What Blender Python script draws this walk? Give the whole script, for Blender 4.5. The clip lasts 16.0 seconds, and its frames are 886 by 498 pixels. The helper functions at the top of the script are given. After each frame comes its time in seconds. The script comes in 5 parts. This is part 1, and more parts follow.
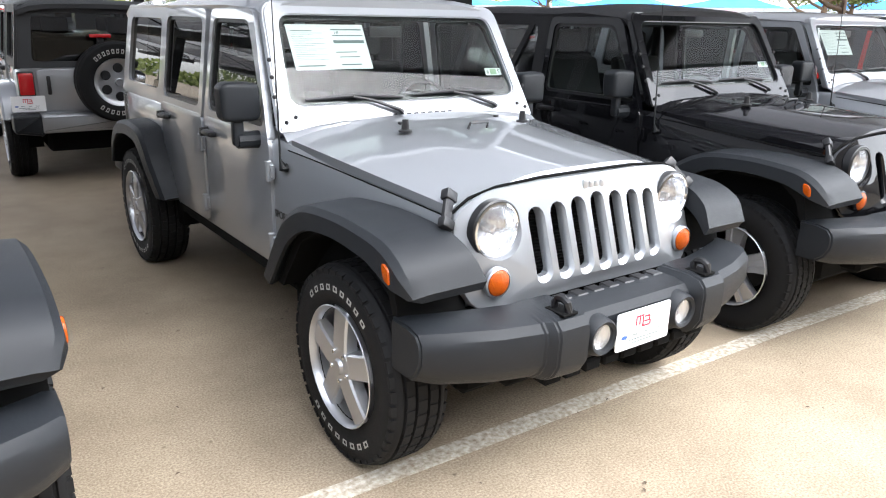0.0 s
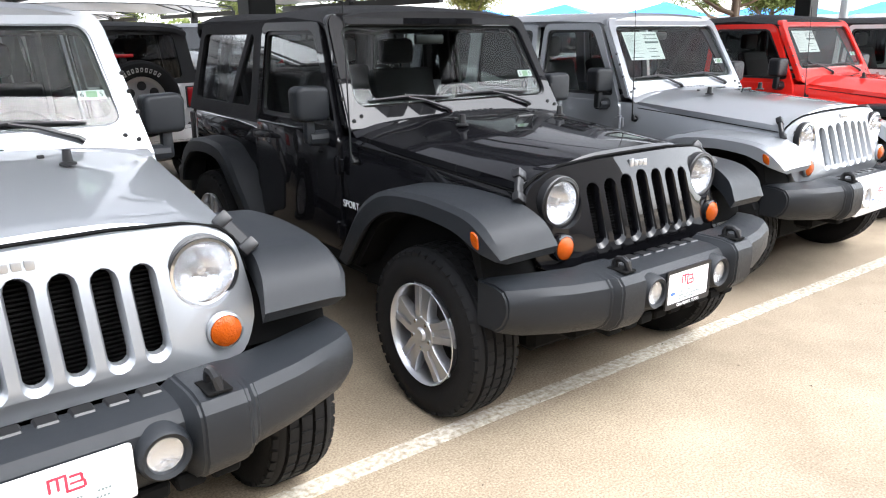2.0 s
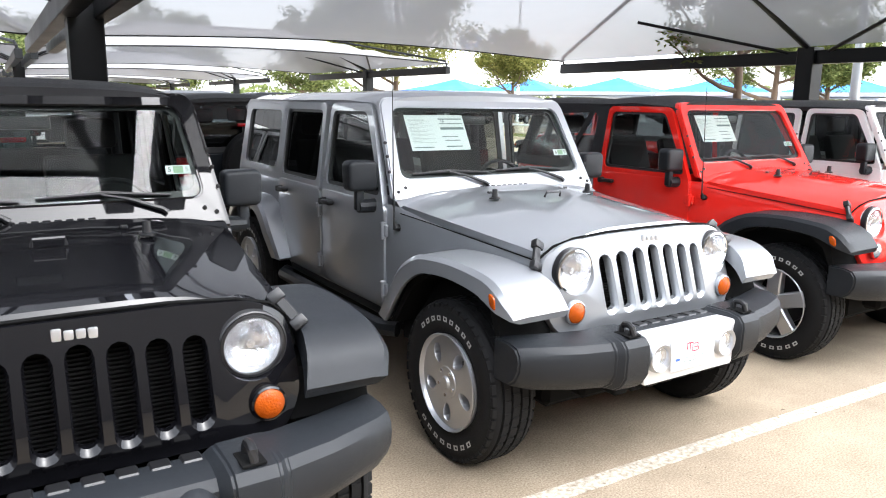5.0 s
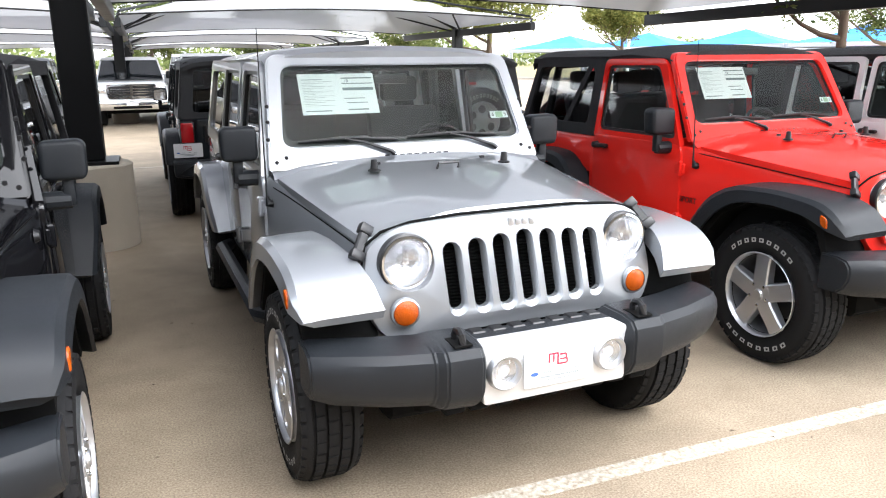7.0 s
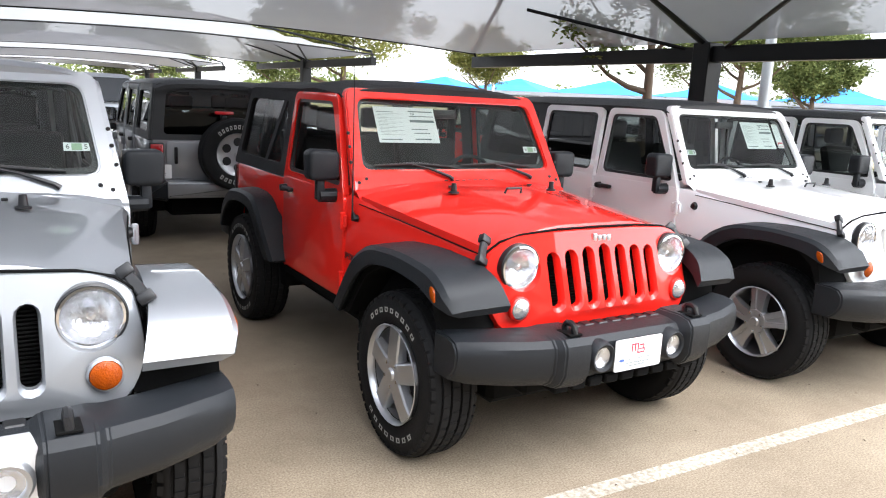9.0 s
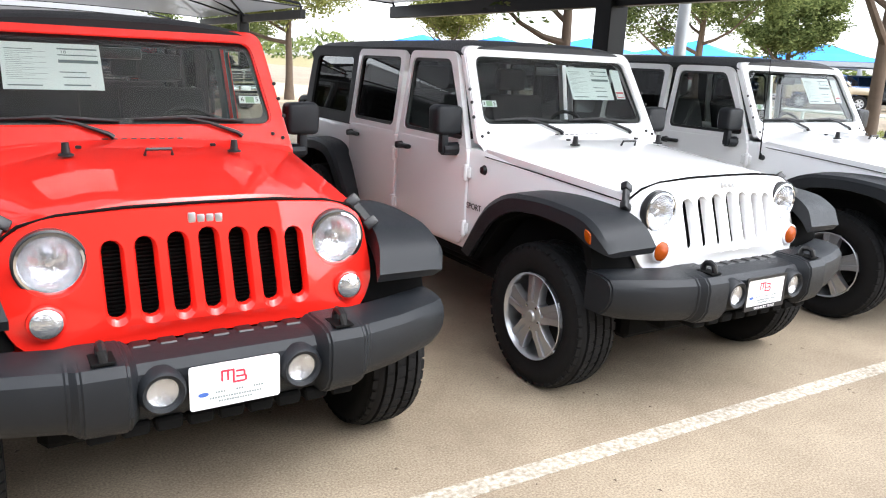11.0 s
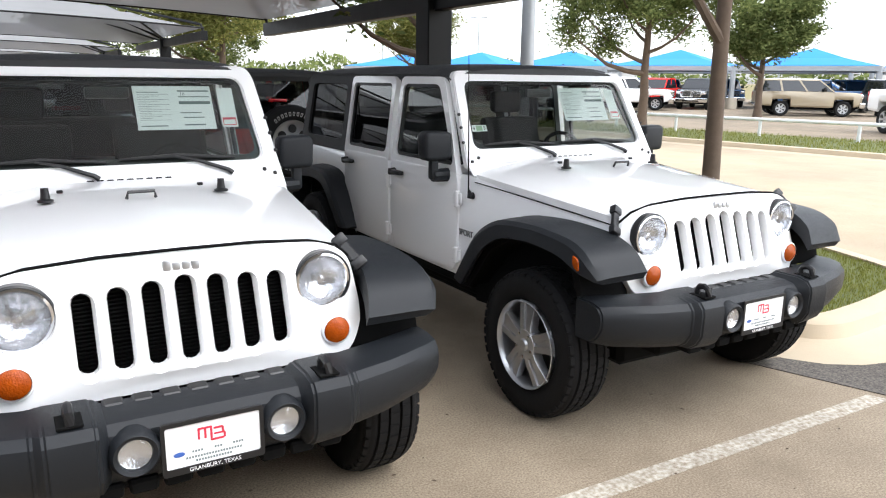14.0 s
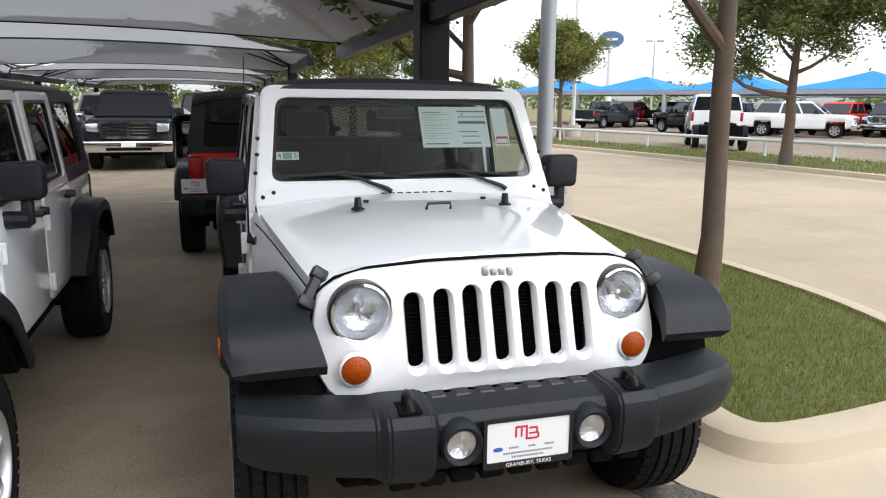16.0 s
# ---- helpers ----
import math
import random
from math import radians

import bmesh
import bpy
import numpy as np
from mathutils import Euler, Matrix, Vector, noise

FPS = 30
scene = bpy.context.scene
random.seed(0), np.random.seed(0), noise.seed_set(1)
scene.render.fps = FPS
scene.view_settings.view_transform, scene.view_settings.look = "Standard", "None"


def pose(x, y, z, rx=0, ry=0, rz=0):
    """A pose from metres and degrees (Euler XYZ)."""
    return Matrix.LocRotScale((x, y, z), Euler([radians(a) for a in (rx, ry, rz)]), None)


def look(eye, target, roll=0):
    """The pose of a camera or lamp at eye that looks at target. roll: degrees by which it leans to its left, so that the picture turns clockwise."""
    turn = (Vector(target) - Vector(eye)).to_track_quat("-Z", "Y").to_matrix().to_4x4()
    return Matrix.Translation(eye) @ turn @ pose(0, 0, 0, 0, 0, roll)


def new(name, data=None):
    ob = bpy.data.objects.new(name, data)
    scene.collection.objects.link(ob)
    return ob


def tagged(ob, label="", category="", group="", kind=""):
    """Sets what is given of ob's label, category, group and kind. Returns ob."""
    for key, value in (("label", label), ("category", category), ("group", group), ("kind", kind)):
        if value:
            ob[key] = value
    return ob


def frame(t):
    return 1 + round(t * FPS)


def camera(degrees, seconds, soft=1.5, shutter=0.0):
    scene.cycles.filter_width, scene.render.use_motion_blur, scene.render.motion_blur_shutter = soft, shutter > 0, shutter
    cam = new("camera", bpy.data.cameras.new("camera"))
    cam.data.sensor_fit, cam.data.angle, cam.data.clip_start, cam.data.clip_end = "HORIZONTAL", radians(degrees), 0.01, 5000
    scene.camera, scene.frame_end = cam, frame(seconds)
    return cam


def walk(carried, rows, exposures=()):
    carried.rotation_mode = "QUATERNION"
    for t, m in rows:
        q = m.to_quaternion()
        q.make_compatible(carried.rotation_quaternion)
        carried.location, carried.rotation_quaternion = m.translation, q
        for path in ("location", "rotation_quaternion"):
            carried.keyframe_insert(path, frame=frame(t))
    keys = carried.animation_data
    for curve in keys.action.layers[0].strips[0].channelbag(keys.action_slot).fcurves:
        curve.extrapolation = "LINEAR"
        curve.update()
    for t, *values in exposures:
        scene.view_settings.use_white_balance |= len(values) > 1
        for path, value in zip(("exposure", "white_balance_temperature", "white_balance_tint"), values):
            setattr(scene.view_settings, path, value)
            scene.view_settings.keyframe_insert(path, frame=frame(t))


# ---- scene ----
cam = camera(61.8, 16.0, soft=1.1)
PATH = [
    (0, (3.235, -2.194, 1.687), (4.287, -0.602, 1.087), 1.2),
    (0.5, (3.735, -2.215, 1.682), (4.826, -0.63, 1.139), -0.3),
    (1, (4.239, -2.282, 1.628), (5.34, -0.699, 1.096), -0.4),
    (1.5, (4.692, -2.326, 1.627), (5.79, -0.75, 1.072), 0.5),
    (2, (5.069, -2.233, 1.638), (6.213, -0.692, 1.078), -0.4),
    (2.5, (5.493, -2.289, 1.68), (6.447, -0.591, 1.223), -0.5),
    (3, (5.845, -2.258, 1.661), (6.789, -0.556, 1.201), -0.3),
    (3.5, (6.286, -2.241, 1.665), (7.327, -0.603, 1.183), -2.7),
    (4, (6.761, -2.311, 1.686), (7.748, -0.635, 1.218), -0.4),
    (4.4, (7.09, -2.303, 1.671), (8.191, -0.679, 1.284), 2.2),
    (4.5, (7.187, -2.317, 1.695), (8.292, -0.708, 1.258), 1.1),
    (4.7, (7.342, -2.31, 1.718), (8.413, -0.668, 1.317), 0.5),
    (6.8, (8.719, -2.306, 1.679), (9.406, -0.481, 1.232), -0.2),
    (7, (8.888, -2.339, 1.694), (9.6, -0.535, 1.203), -0.6),
    (7.4, (9.194, -2.327, 1.652), (10.141, -0.642, 1.138), 0.3),
    (7.5, (9.289, -2.301, 1.66), (10.251, -0.619, 1.161), 1.0),
    (8, (9.688, -2.278, 1.665), (10.741, -0.644, 1.192), 0.2),
    (8.5, (10.116, -2.285, 1.705), (11.103, -0.601, 1.268), 1.7),
    (9, (10.512, -2.269, 1.693), (11.505, -0.579, 1.299), 2.9),
    (9.2, (10.673, -2.258, 1.702), (11.714, -0.6, 1.292), 2.0),
    (11.3, (12.645, -2.147, 1.623), (13.633, -0.48, 1.126), 2.5),
    (11.5, (12.819, -2.125, 1.615), (13.806, -0.444, 1.17), 1.9),
    (12, (13.217, -2.029, 1.63), (14.258, -0.376, 1.202), 0.1),
    (12.5, (13.713, -2.082, 1.659), (14.726, -0.418, 1.208), 0.5),
    (13, (14.197, -2.075, 1.642), (15.301, -0.466, 1.204), 1.8),
    (13.5, (14.694, -2.093, 1.657), (15.718, -0.432, 1.217), 0.2),
    (14, (15.143, -2.113, 1.688), (16.108, -0.419, 1.24), 0.7),
    (14.5, (15.593, -2.054, 1.709), (16.582, -0.363, 1.304), 0.6),
    (15, (16.147, -2.065, 1.694), (16.848, -0.238, 1.281), -0.8),
    (15.5, (16.759, -2.041, 1.703), (17.468, -0.221, 1.272), 1.7),
    (16, (17.309, -1.957, 1.655), (17.848, -0.07, 1.269), 0.5),
]
walk(cam, [(t, look(eye, target, roll)) for t, eye, target, roll in PATH], exposures=[(0, 1.6, 6250, 10), (3.5, 1.6, 6250, 10), (7, 1.53, 6250, 10), (9, 1.22, 6250, 10), (12.5, 0.92, 6250, 10), (14, 0.55, 6250, 10), (15, 0.18, 6250, 10), (16, 0.0, 6250, 10)])

# ---- world and sun ----
world = bpy.data.worlds.new("sky")
scene.world = world
world.use_nodes = True
wn, wl = world.node_tree.nodes, world.node_tree.links
wn.clear()
sky = wn.new("ShaderNodeTexSky")
sky.sky_type = "NISHITA"
sky.sun_disc = False
sky.sun_elevation, sky.sun_rotation = radians(55), radians(150)
sky.air_density, sky.dust_density, sky.ozone_density = 1.0, 2.0, 1.0
hsv = wn.new("ShaderNodeHueSaturation")
hsv.inputs["Saturation"].default_value = 0.2
hsv.inputs["Value"].default_value = 2.5
bg = wn.new("ShaderNodeBackground")
bg.inputs["Strength"].default_value = 0.15
wout = wn.new("ShaderNodeOutputWorld")
wl.new(sky.outputs[0], hsv.inputs["Color"])
wl.new(hsv.outputs[0], bg.inputs[0])
wl.new(bg.outputs[0], wout.inputs[0])
sun_data = bpy.data.lights.new("sun", "SUN")
sun_data.energy, sun_data.angle, sun_data.color = 0.5, radians(70), (1.0, 0.97, 0.93)
sun = new("sun", sun_data)
sun.matrix_world = look((0, 0, 30), (-8.6, 14.9, 5.4))


# ---- materials ----
def mat(name, color, rough=0.5, metal=0.0, coat=0.0, var=0.0, scale=8.0, bump=0.0, bscale=200.0, spec=0.5, flake=0.0):
    m = bpy.data.materials.new(name)
    m.use_nodes = True
    n, l = m.node_tree.nodes, m.node_tree.links
    p = n["Principled BSDF"]
    p.inputs["Base Color"].default_value = (*color, 1)
    p.inputs["Roughness"].default_value = rough
    p.inputs["Metallic"].default_value = metal
    p.inputs["Coat Weight"].default_value = coat
    p.inputs["Coat Roughness"].default_value = 0.03
    p.inputs["Specular IOR Level"].default_value = spec
    tc = n.new("ShaderNodeTexCoord")
    if var:
        big = n.new("ShaderNodeTexNoise")
        big.inputs["Scale"].default_value = scale
        big.inputs["Detail"].default_value = 6
        l.new(tc.outputs["Object"], big.inputs["Vector"])
        ramp = n.new("ShaderNodeMapRange")
        ramp.inputs["To Min"].default_value, ramp.inputs["To Max"].default_value = 1 - var, 1 + var
        l.new(big.outputs["Fac"], ramp.inputs["Value"])
        mul = n.new("ShaderNodeVectorMath")
        mul.operation = "SCALE"
        mul.inputs[0].default_value = color
        l.new(ramp.outputs[0], mul.inputs["Scale"])
        l.new(mul.outputs[0], p.inputs["Base Color"])
        rr = n.new("ShaderNodeMapRange")
        rr.inputs["To Min"].default_value, rr.inputs["To Max"].default_value = rough * 0.85, min(1, rough * 1.15)
        l.new(big.outputs["Fac"], rr.inputs["Value"])
        l.new(rr.outputs[0], p.inputs["Roughness"])
    if bump:
        fine = n.new("ShaderNodeTexNoise")
        fine.inputs["Scale"].default_value = bscale
        fine.inputs["Detail"].default_value = 3
        l.new(tc.outputs["Object"], fine.inputs["Vector"])
        b = n.new("ShaderNodeBump")
        b.inputs["Strength"].default_value = bump
        b.inputs["Distance"].default_value = 0.004
        l.new(fine.outputs["Fac"], b.inputs["Height"])
        l.new(b.outputs[0], p.inputs["Normal"])
    return m


def glass(name, tint, clear, rough=0.0, ior=1.5):
    """Thin pane: tinted see-through with a Fresnel gloss."""
    m = bpy.data.materials.new(name)
    m.use_nodes = True
    n, l = m.node_tree.nodes, m.node_tree.links
    n.clear()
    out = n.new("ShaderNodeOutputMaterial")
    tr = n.new("ShaderNodeBsdfTransparent")
    tr.inputs[0].default_value = (*[c * clear for c in tint], 1)
    gl = n.new("ShaderNodeBsdfGlossy")
    gl.inputs["Roughness"].default_value = rough
    lw = n.new("ShaderNodeLayerWeight")
    lw.inputs["Blend"].default_value = 0.5
    pw, fr = n.new("ShaderNodeMath"), n.new("ShaderNodeMath")
    pw.operation, fr.operation = "POWER", "MULTIPLY_ADD"
    pw.inputs[1].default_value = 4.5
    f0 = ((ior - 1) / (ior + 1)) ** 2
    fr.inputs[1].default_value, fr.inputs[2].default_value = 1 - f0, f0
    l.new(lw.outputs["Facing"], pw.inputs[0])
    l.new(pw.outputs[0], fr.inputs[0])
    mx = n.new("ShaderNodeMixShader")
    l.new(fr.outputs[0], mx.inputs[0])
    l.new(tr.outputs[0], mx.inputs[1])
    l.new(gl.outputs[0], mx.inputs[2])
    l.new(mx.outputs[0], out.inputs[0])
    return m


SILVER = mat("silver_paint", (0.33, 0.345, 0.365), 0.38, 0.65, 1.0, 0.03, 3.0, 0.05, 900)
BLACKP = mat("black_paint", (0.003, 0.003, 0.004), 0.5, 0.0, 0.8, 0.1, 2.0, spec=0.05)
REDP = mat("red_paint", (0.80, 0.018, 0.010), 0.6, 0.0, 1.0, 0.04, 2.0, spec=0.1)
WHITEP = mat("white_paint", (0.90, 0.90, 0.90), 0.35, 0.0, 1.0, 0.02, 2.0)
DARKP = mat("dark_grey_paint", (0.012, 0.016, 0.02), 0.5, 0.1, 1.0, 0.05, 2.0, spec=0.1)
PLASTIC = mat("textured_black_plastic", (0.012, 0.0138, 0.0165), 0.43, 0, 0, 0.12, 6.0, 0.25, 900, spec=0.28)
GLOSSBLACK = mat("smooth_black_plastic", (0.008, 0.008, 0.009), 0.4, 0, 0, 0.1, 6.0)
# near-black for grimy underparts, also for painted shade inside the wheels
UNDER = mat("underbody_dirt_and_shade", (0.005, 0.005, 0.005), 0.9, 0, 0, 0.3, 12.0, spec=0.1)
RUBBER = mat("tyre_rubber", (0.009, 0.009, 0.0095), 0.7, 0, 0, 0.25, 14.0, 0.2, 400, spec=0.2)
LETTER = mat("white_tyre_lettering", (0.36, 0.36, 0.34), 0.8)
ALLOY = mat("silver_alloy", (0.50, 0.51, 0.53), 0.34, 0.85, 0.3, 0.05, 10.0)
# darkened copy of the alloy: shade inside the wheel is in the colour
ALLOYSHADE = mat("shadowed_alloy", (0.05, 0.05, 0.052), 0.5, 0.6, 0, 0.1, 10.0)
CHROME = mat("chrome", (0.8, 0.81, 0.83), 0.08, 1.0)
REFLECT = mat("lamp_reflector", (0.74, 0.75, 0.77), 0.22, 0.85, 0, 0.12, 60, 0.9, 60)
AMBER = mat("amber_lens", (0.33, 0.055, 0.001), 0.25, 0, 0.15, 0.35, 45, 0.8, 130, spec=0.25)
REDLENS = mat("red_lens", (0.45, 0.008, 0.012), 0.15, 0, 1.0, 0.1, 60, 0.4, 130)
FABRIC = mat("black_canvas", (0.017, 0.017, 0.019), 0.85, 0, 0, 0.2, 5.0, 0.35, 700)
HARDTOP = mat("black_hardtop", (0.02, 0.021, 0.023), 0.55, 0, 0, 0.12, 5.0, 0.25, 900)
SEAT = mat("dark_seat_cloth", (0.02, 0.02, 0.022), 0.9, 0, 0, 0.2, 20.0)
PAPER = mat("sticker_paper", (0.88, 0.92, 0.91), 0.6)
INK = mat("grey_print", (0.16, 0.2, 0.2), 0.7)
PLATEW = mat("white_plate", (0.8, 0.8, 0.8), 0.4)
PLATERED = mat("red_print", (0.6, 0.03, 0.06), 0.5)
PLATEBLUE = mat("blue_print", (0.05, 0.12, 0.4), 0.5)
GREENTAG = mat("green_tag", (0.35, 0.5, 0.33), 0.6)
GLASS = glass("tinted_glass", (0.80, 0.86, 0.83), 0.82, ior=1.45)
DARKGLASS = glass("dark_privacy_glass", (0.2, 0.22, 0.22), 0.6, ior=1.6)
SATIN = mat("satin_silver_panel", (0.72, 0.73, 0.74), 0.42, 0.5, 0.2, 0.04, 6.0)
VINYL = glass("clear_vinyl", (0.8, 0.82, 0.84), 0.8, 0.05, ior=1.75)
LENS = glass("clear_lens", (0.97, 0.98, 1.0), 0.97, ior=1.45)
STEEL = mat("black_painted_steel", (0.006, 0.0065, 0.007), 0.45, 0, 0, 0.2, 3.0, 0.1, 60, spec=0.2)
GALV = mat("galvanised_pole", (0.42, 0.44, 0.46), 0.5, 0.4, 0, 0.08, 3.0)
PEDESTAL = mat("cast_concrete", (0.46, 0.41, 0.33), 0.85, 0, 0, 0.12, 4.0, 0.5, 60)
# for the added, unseen wall; dark so that it dims paint reflections
SKYBLOCK = mat("sky_block_brown", (0.13, 0.11, 0.085), 0.85, 0, 0, 0.25, 0.6, 0.5, 30)
KERB = mat("kerb_concrete", (0.52, 0.43, 0.31), 0.85, 0, 0, 0.14, 3.0, 0.5, 90)
WHITERAIL = mat("white_rail_paint", (0.75, 0.76, 0.76), 0.5, 0, 0, 0.05, 3.0)
BARK = mat("bark", (0.11, 0.078, 0.055), 0.95, 0, 0, 0.4, 9.0, 1.0, 35)
BLUEFAB = mat("blue_canvas", (0.02, 0.24, 0.72), 0.7, 0, 0, 0.1, 1.0)
BLUEP = mat("blue_paint", (0.03, 0.10, 0.25), 0.35, 0.2, 1.0)
GOLDP = mat("tan_paint", (0.35, 0.29, 0.20), 0.4, 0.3, 1.0)
MAROONP = mat("maroon_paint", (0.16, 0.012, 0.016), 0.35, 0.1, 1.0)


def shade_cloth():
    """Woven shade cloth: grey threads, partly open, light glows through."""
    m = bpy.data.materials.new("grey_shade_cloth")
    m.use_nodes = True
    n, l = m.node_tree.nodes, m.node_tree.links
    n.clear()
    out = n.new("ShaderNodeOutputMaterial")
    df, tl, tr = n.new("ShaderNodeBsdfDiffuse"), n.new("ShaderNodeBsdfTranslucent"), n.new("ShaderNodeBsdfTransparent")
    noise_t = n.new("ShaderNodeTexNoise")
    noise_t.inputs["Scale"].default_value = 0.9
    tc = n.new("ShaderNodeTexCoord")
    l.new(tc.outputs["Object"], noise_t.inputs["Vector"])
    cr = n.new("ShaderNodeMapRange")
    cr.inputs["To Min"].default_value, cr.inputs["To Max"].default_value = 0.40, 0.47
    l.new(noise_t.outputs["Fac"], cr.inputs["Value"])
    comb = n.new("ShaderNodeCombineColor")
    for k in range(3):
        l.new(cr.outputs[0], comb.inputs[k])
    l.new(comb.outputs[0], df.inputs[0])
    tl.inputs[0].default_value = (0.13, 0.13, 0.14, 1)
    a, b = n.new("ShaderNodeMixShader"), n.new("ShaderNodeMixShader")
    a.inputs[0].default_value = 0.45
    b.inputs[0].default_value = 0.11
    l.new(df.outputs[0], a.inputs[1])
    l.new(tl.outputs[0], a.inputs[2])
    l.new(a.outputs[0], b.inputs[1])
    l.new(tr.outputs[0], b.inputs[2])
    l.new(b.outputs[0], out.inputs[0])
    return m


CLOTH = shade_cloth()


def ground_mat(name, base, dark, stain, gscale):
    """Exposed-aggregate concrete: fine grit, stains at metre size, small dark specks."""
    m = bpy.data.materials.new(name)
    m.use_nodes = True
    n, l = m.node_tree.nodes, m.node_tree.links
    p = n["Principled BSDF"]
    p.inputs["Roughness"].default_value = 0.85
    tc = n.new("ShaderNodeTexCoord")

    def tex(scale, detail=5, rough=0.6):
        t = n.new("ShaderNodeTexNoise")
        t.inputs["Scale"].default_value, t.inputs["Detail"].default_value, t.inputs["Roughness"].default_value = scale, detail, rough
        l.new(tc.outputs["Object"], t.inputs["Vector"])
        return t

    def rampof(src, lo, hi, c0, c1):
        r = n.new("ShaderNodeValToRGB")
        r.color_ramp.elements[0].position, r.color_ramp.elements[1].position = lo, hi
        r.color_ramp.elements[0].color, r.color_ramp.elements[1].color = (*c0, 1), (*c1, 1)
        l.new(src, r.inputs[0])
        return r

    def mul(a, b, fac):
        x = n.new("ShaderNodeMix")
        x.data_type, x.blend_type = "RGBA", "MULTIPLY"
        x.inputs[0].default_value = fac
        l.new(a, x.inputs[6])
        l.new(b, x.inputs[7])
        return x.outputs[2]

    grit = rampof(tex(gscale, 3).outputs["Fac"], 0.3, 0.72, dark, base)
    mid = rampof(tex(1.4, 8, 0.7).outputs["Fac"], 0.3, 0.65, (stain, stain * 0.97, stain * 0.93), (1, 1, 1))
    big = rampof(tex(0.25, 6).outputs["Fac"], 0.35, 0.6, (0.82, 0.81, 0.8), (1.04, 1.03, 1.0))
    vor = n.new("ShaderNodeTexVoronoi")
    vor.inputs["Scale"].default_value = 4.5
    vor.inputs["Randomness"].default_value = 1.0
    l.new(tc.outputs["Object"], vor.inputs["Vector"])
    specks = rampof(vor.outputs["Distance"], 0.02, 0.055, (0.35, 0.3, 0.25), (1, 1, 1))
    c = mul(mul(mul(grit.outputs[0], mid.outputs[0], 1.0), big.outputs[0], 1.0), specks.outputs[0], 0.8)
    l.new(c, p.inputs["Base Color"])
    b = n.new("ShaderNodeBump")
    b.inputs["Strength"].default_value, b.inputs["Distance"].default_value = 0.3, 0.003
    l.new(tex(gscale * 1.3, 2).outputs["Fac"], b.inputs["Height"])
    l.new(b.outputs[0], p.inputs["Normal"])
    return m


CONCRETE = ground_mat("tan_concrete", (0.44, 0.365, 0.27), (0.20, 0.155, 0.108), 0.66, 105)
ROADC = ground_mat("pale_concrete", (0.52, 0.43, 0.31), (0.44, 0.36, 0.255), 0.92, 60)
ASPHALT = ground_mat("worn_asphalt", (0.2, 0.175, 0.15), (0.035, 0.032, 0.03), 0.7, 70)
LINEPAINT = ground_mat("worn_white_paint", (0.70, 0.67, 0.60), (0.30, 0.24, 0.17), 0.62, 42)
LAWN = ground_mat("lawn_soil", (0.16, 0.19, 0.05), (0.09, 0.10, 0.03), 0.75, 30)
FIELD = ground_mat("dry_field", (0.30, 0.25, 0.10), (0.2, 0.18, 0.07), 0.8, 6)


def leaf_mat(name, c0, c1):
    m = bpy.data.materials.new(name)
    m.use_nodes = True
    n, l = m.node_tree.nodes, m.node_tree.links
    n.clear()
    out = n.new("ShaderNodeOutputMaterial")
    geo = n.new("ShaderNodeNewGeometry")
    r = n.new("ShaderNodeValToRGB")
    r.color_ramp.elements[0].color, r.color_ramp.elements[1].color = (*c0, 1), (*c1, 1)
    l.new(geo.outputs["Random Per Island"], r.inputs[0])
    d, t, mx = n.new("ShaderNodeBsdfDiffuse"), n.new("ShaderNodeBsdfTranslucent"), n.new("ShaderNodeMixShader")
    mx.inputs[0].default_value = 0.4
    l.new(r.outputs[0], d.inputs[0])
    l.new(r.outputs[0], t.inputs[0])
    l.new(d.outputs[0], mx.inputs[1])
    l.new(t.outputs[0], mx.inputs[2])
    l.new(mx.outputs[0], out.inputs[0])
    return m


LEAF = leaf_mat("oak_leaves", (0.055, 0.08, 0.026), (0.23, 0.265, 0.10))
LEAFY = leaf_mat("yellowing_leaves", (0.11, 0.13, 0.035), (0.30, 0.30, 0.10))
GRASS = leaf_mat("grass_blades", (0.14, 0.155, 0.03), (0.30, 0.30, 0.085))


# ---- mesh helpers ----
def box(x0, x1, y0, y1, z0, z1, b=0.0, seg=2, bm=None):
    own = bmesh.new()
    bmesh.ops.create_cube(own, size=1.0)
    for v in own.verts:
        v.co = Vector(((x0 + x1) / 2 + v.co.x * (x1 - x0), (y0 + y1) / 2 + v.co.y * (y1 - y0), (z0 + z1) / 2 + v.co.z * (z1 - z0)))
    if b:
        bmesh.ops.bevel(own, geom=own.edges[:], offset=b, segments=seg, affect="EDGES", profile=0.5)
    return merge(bm, own)


def merge(bm, own):
    if bm is None:
        return own
    me = bpy.data.meshes.new("tmp")
    own.to_mesh(me)
    own.free()
    bm.from_mesh(me)
    bpy.data.meshes.remove(me)
    return bm


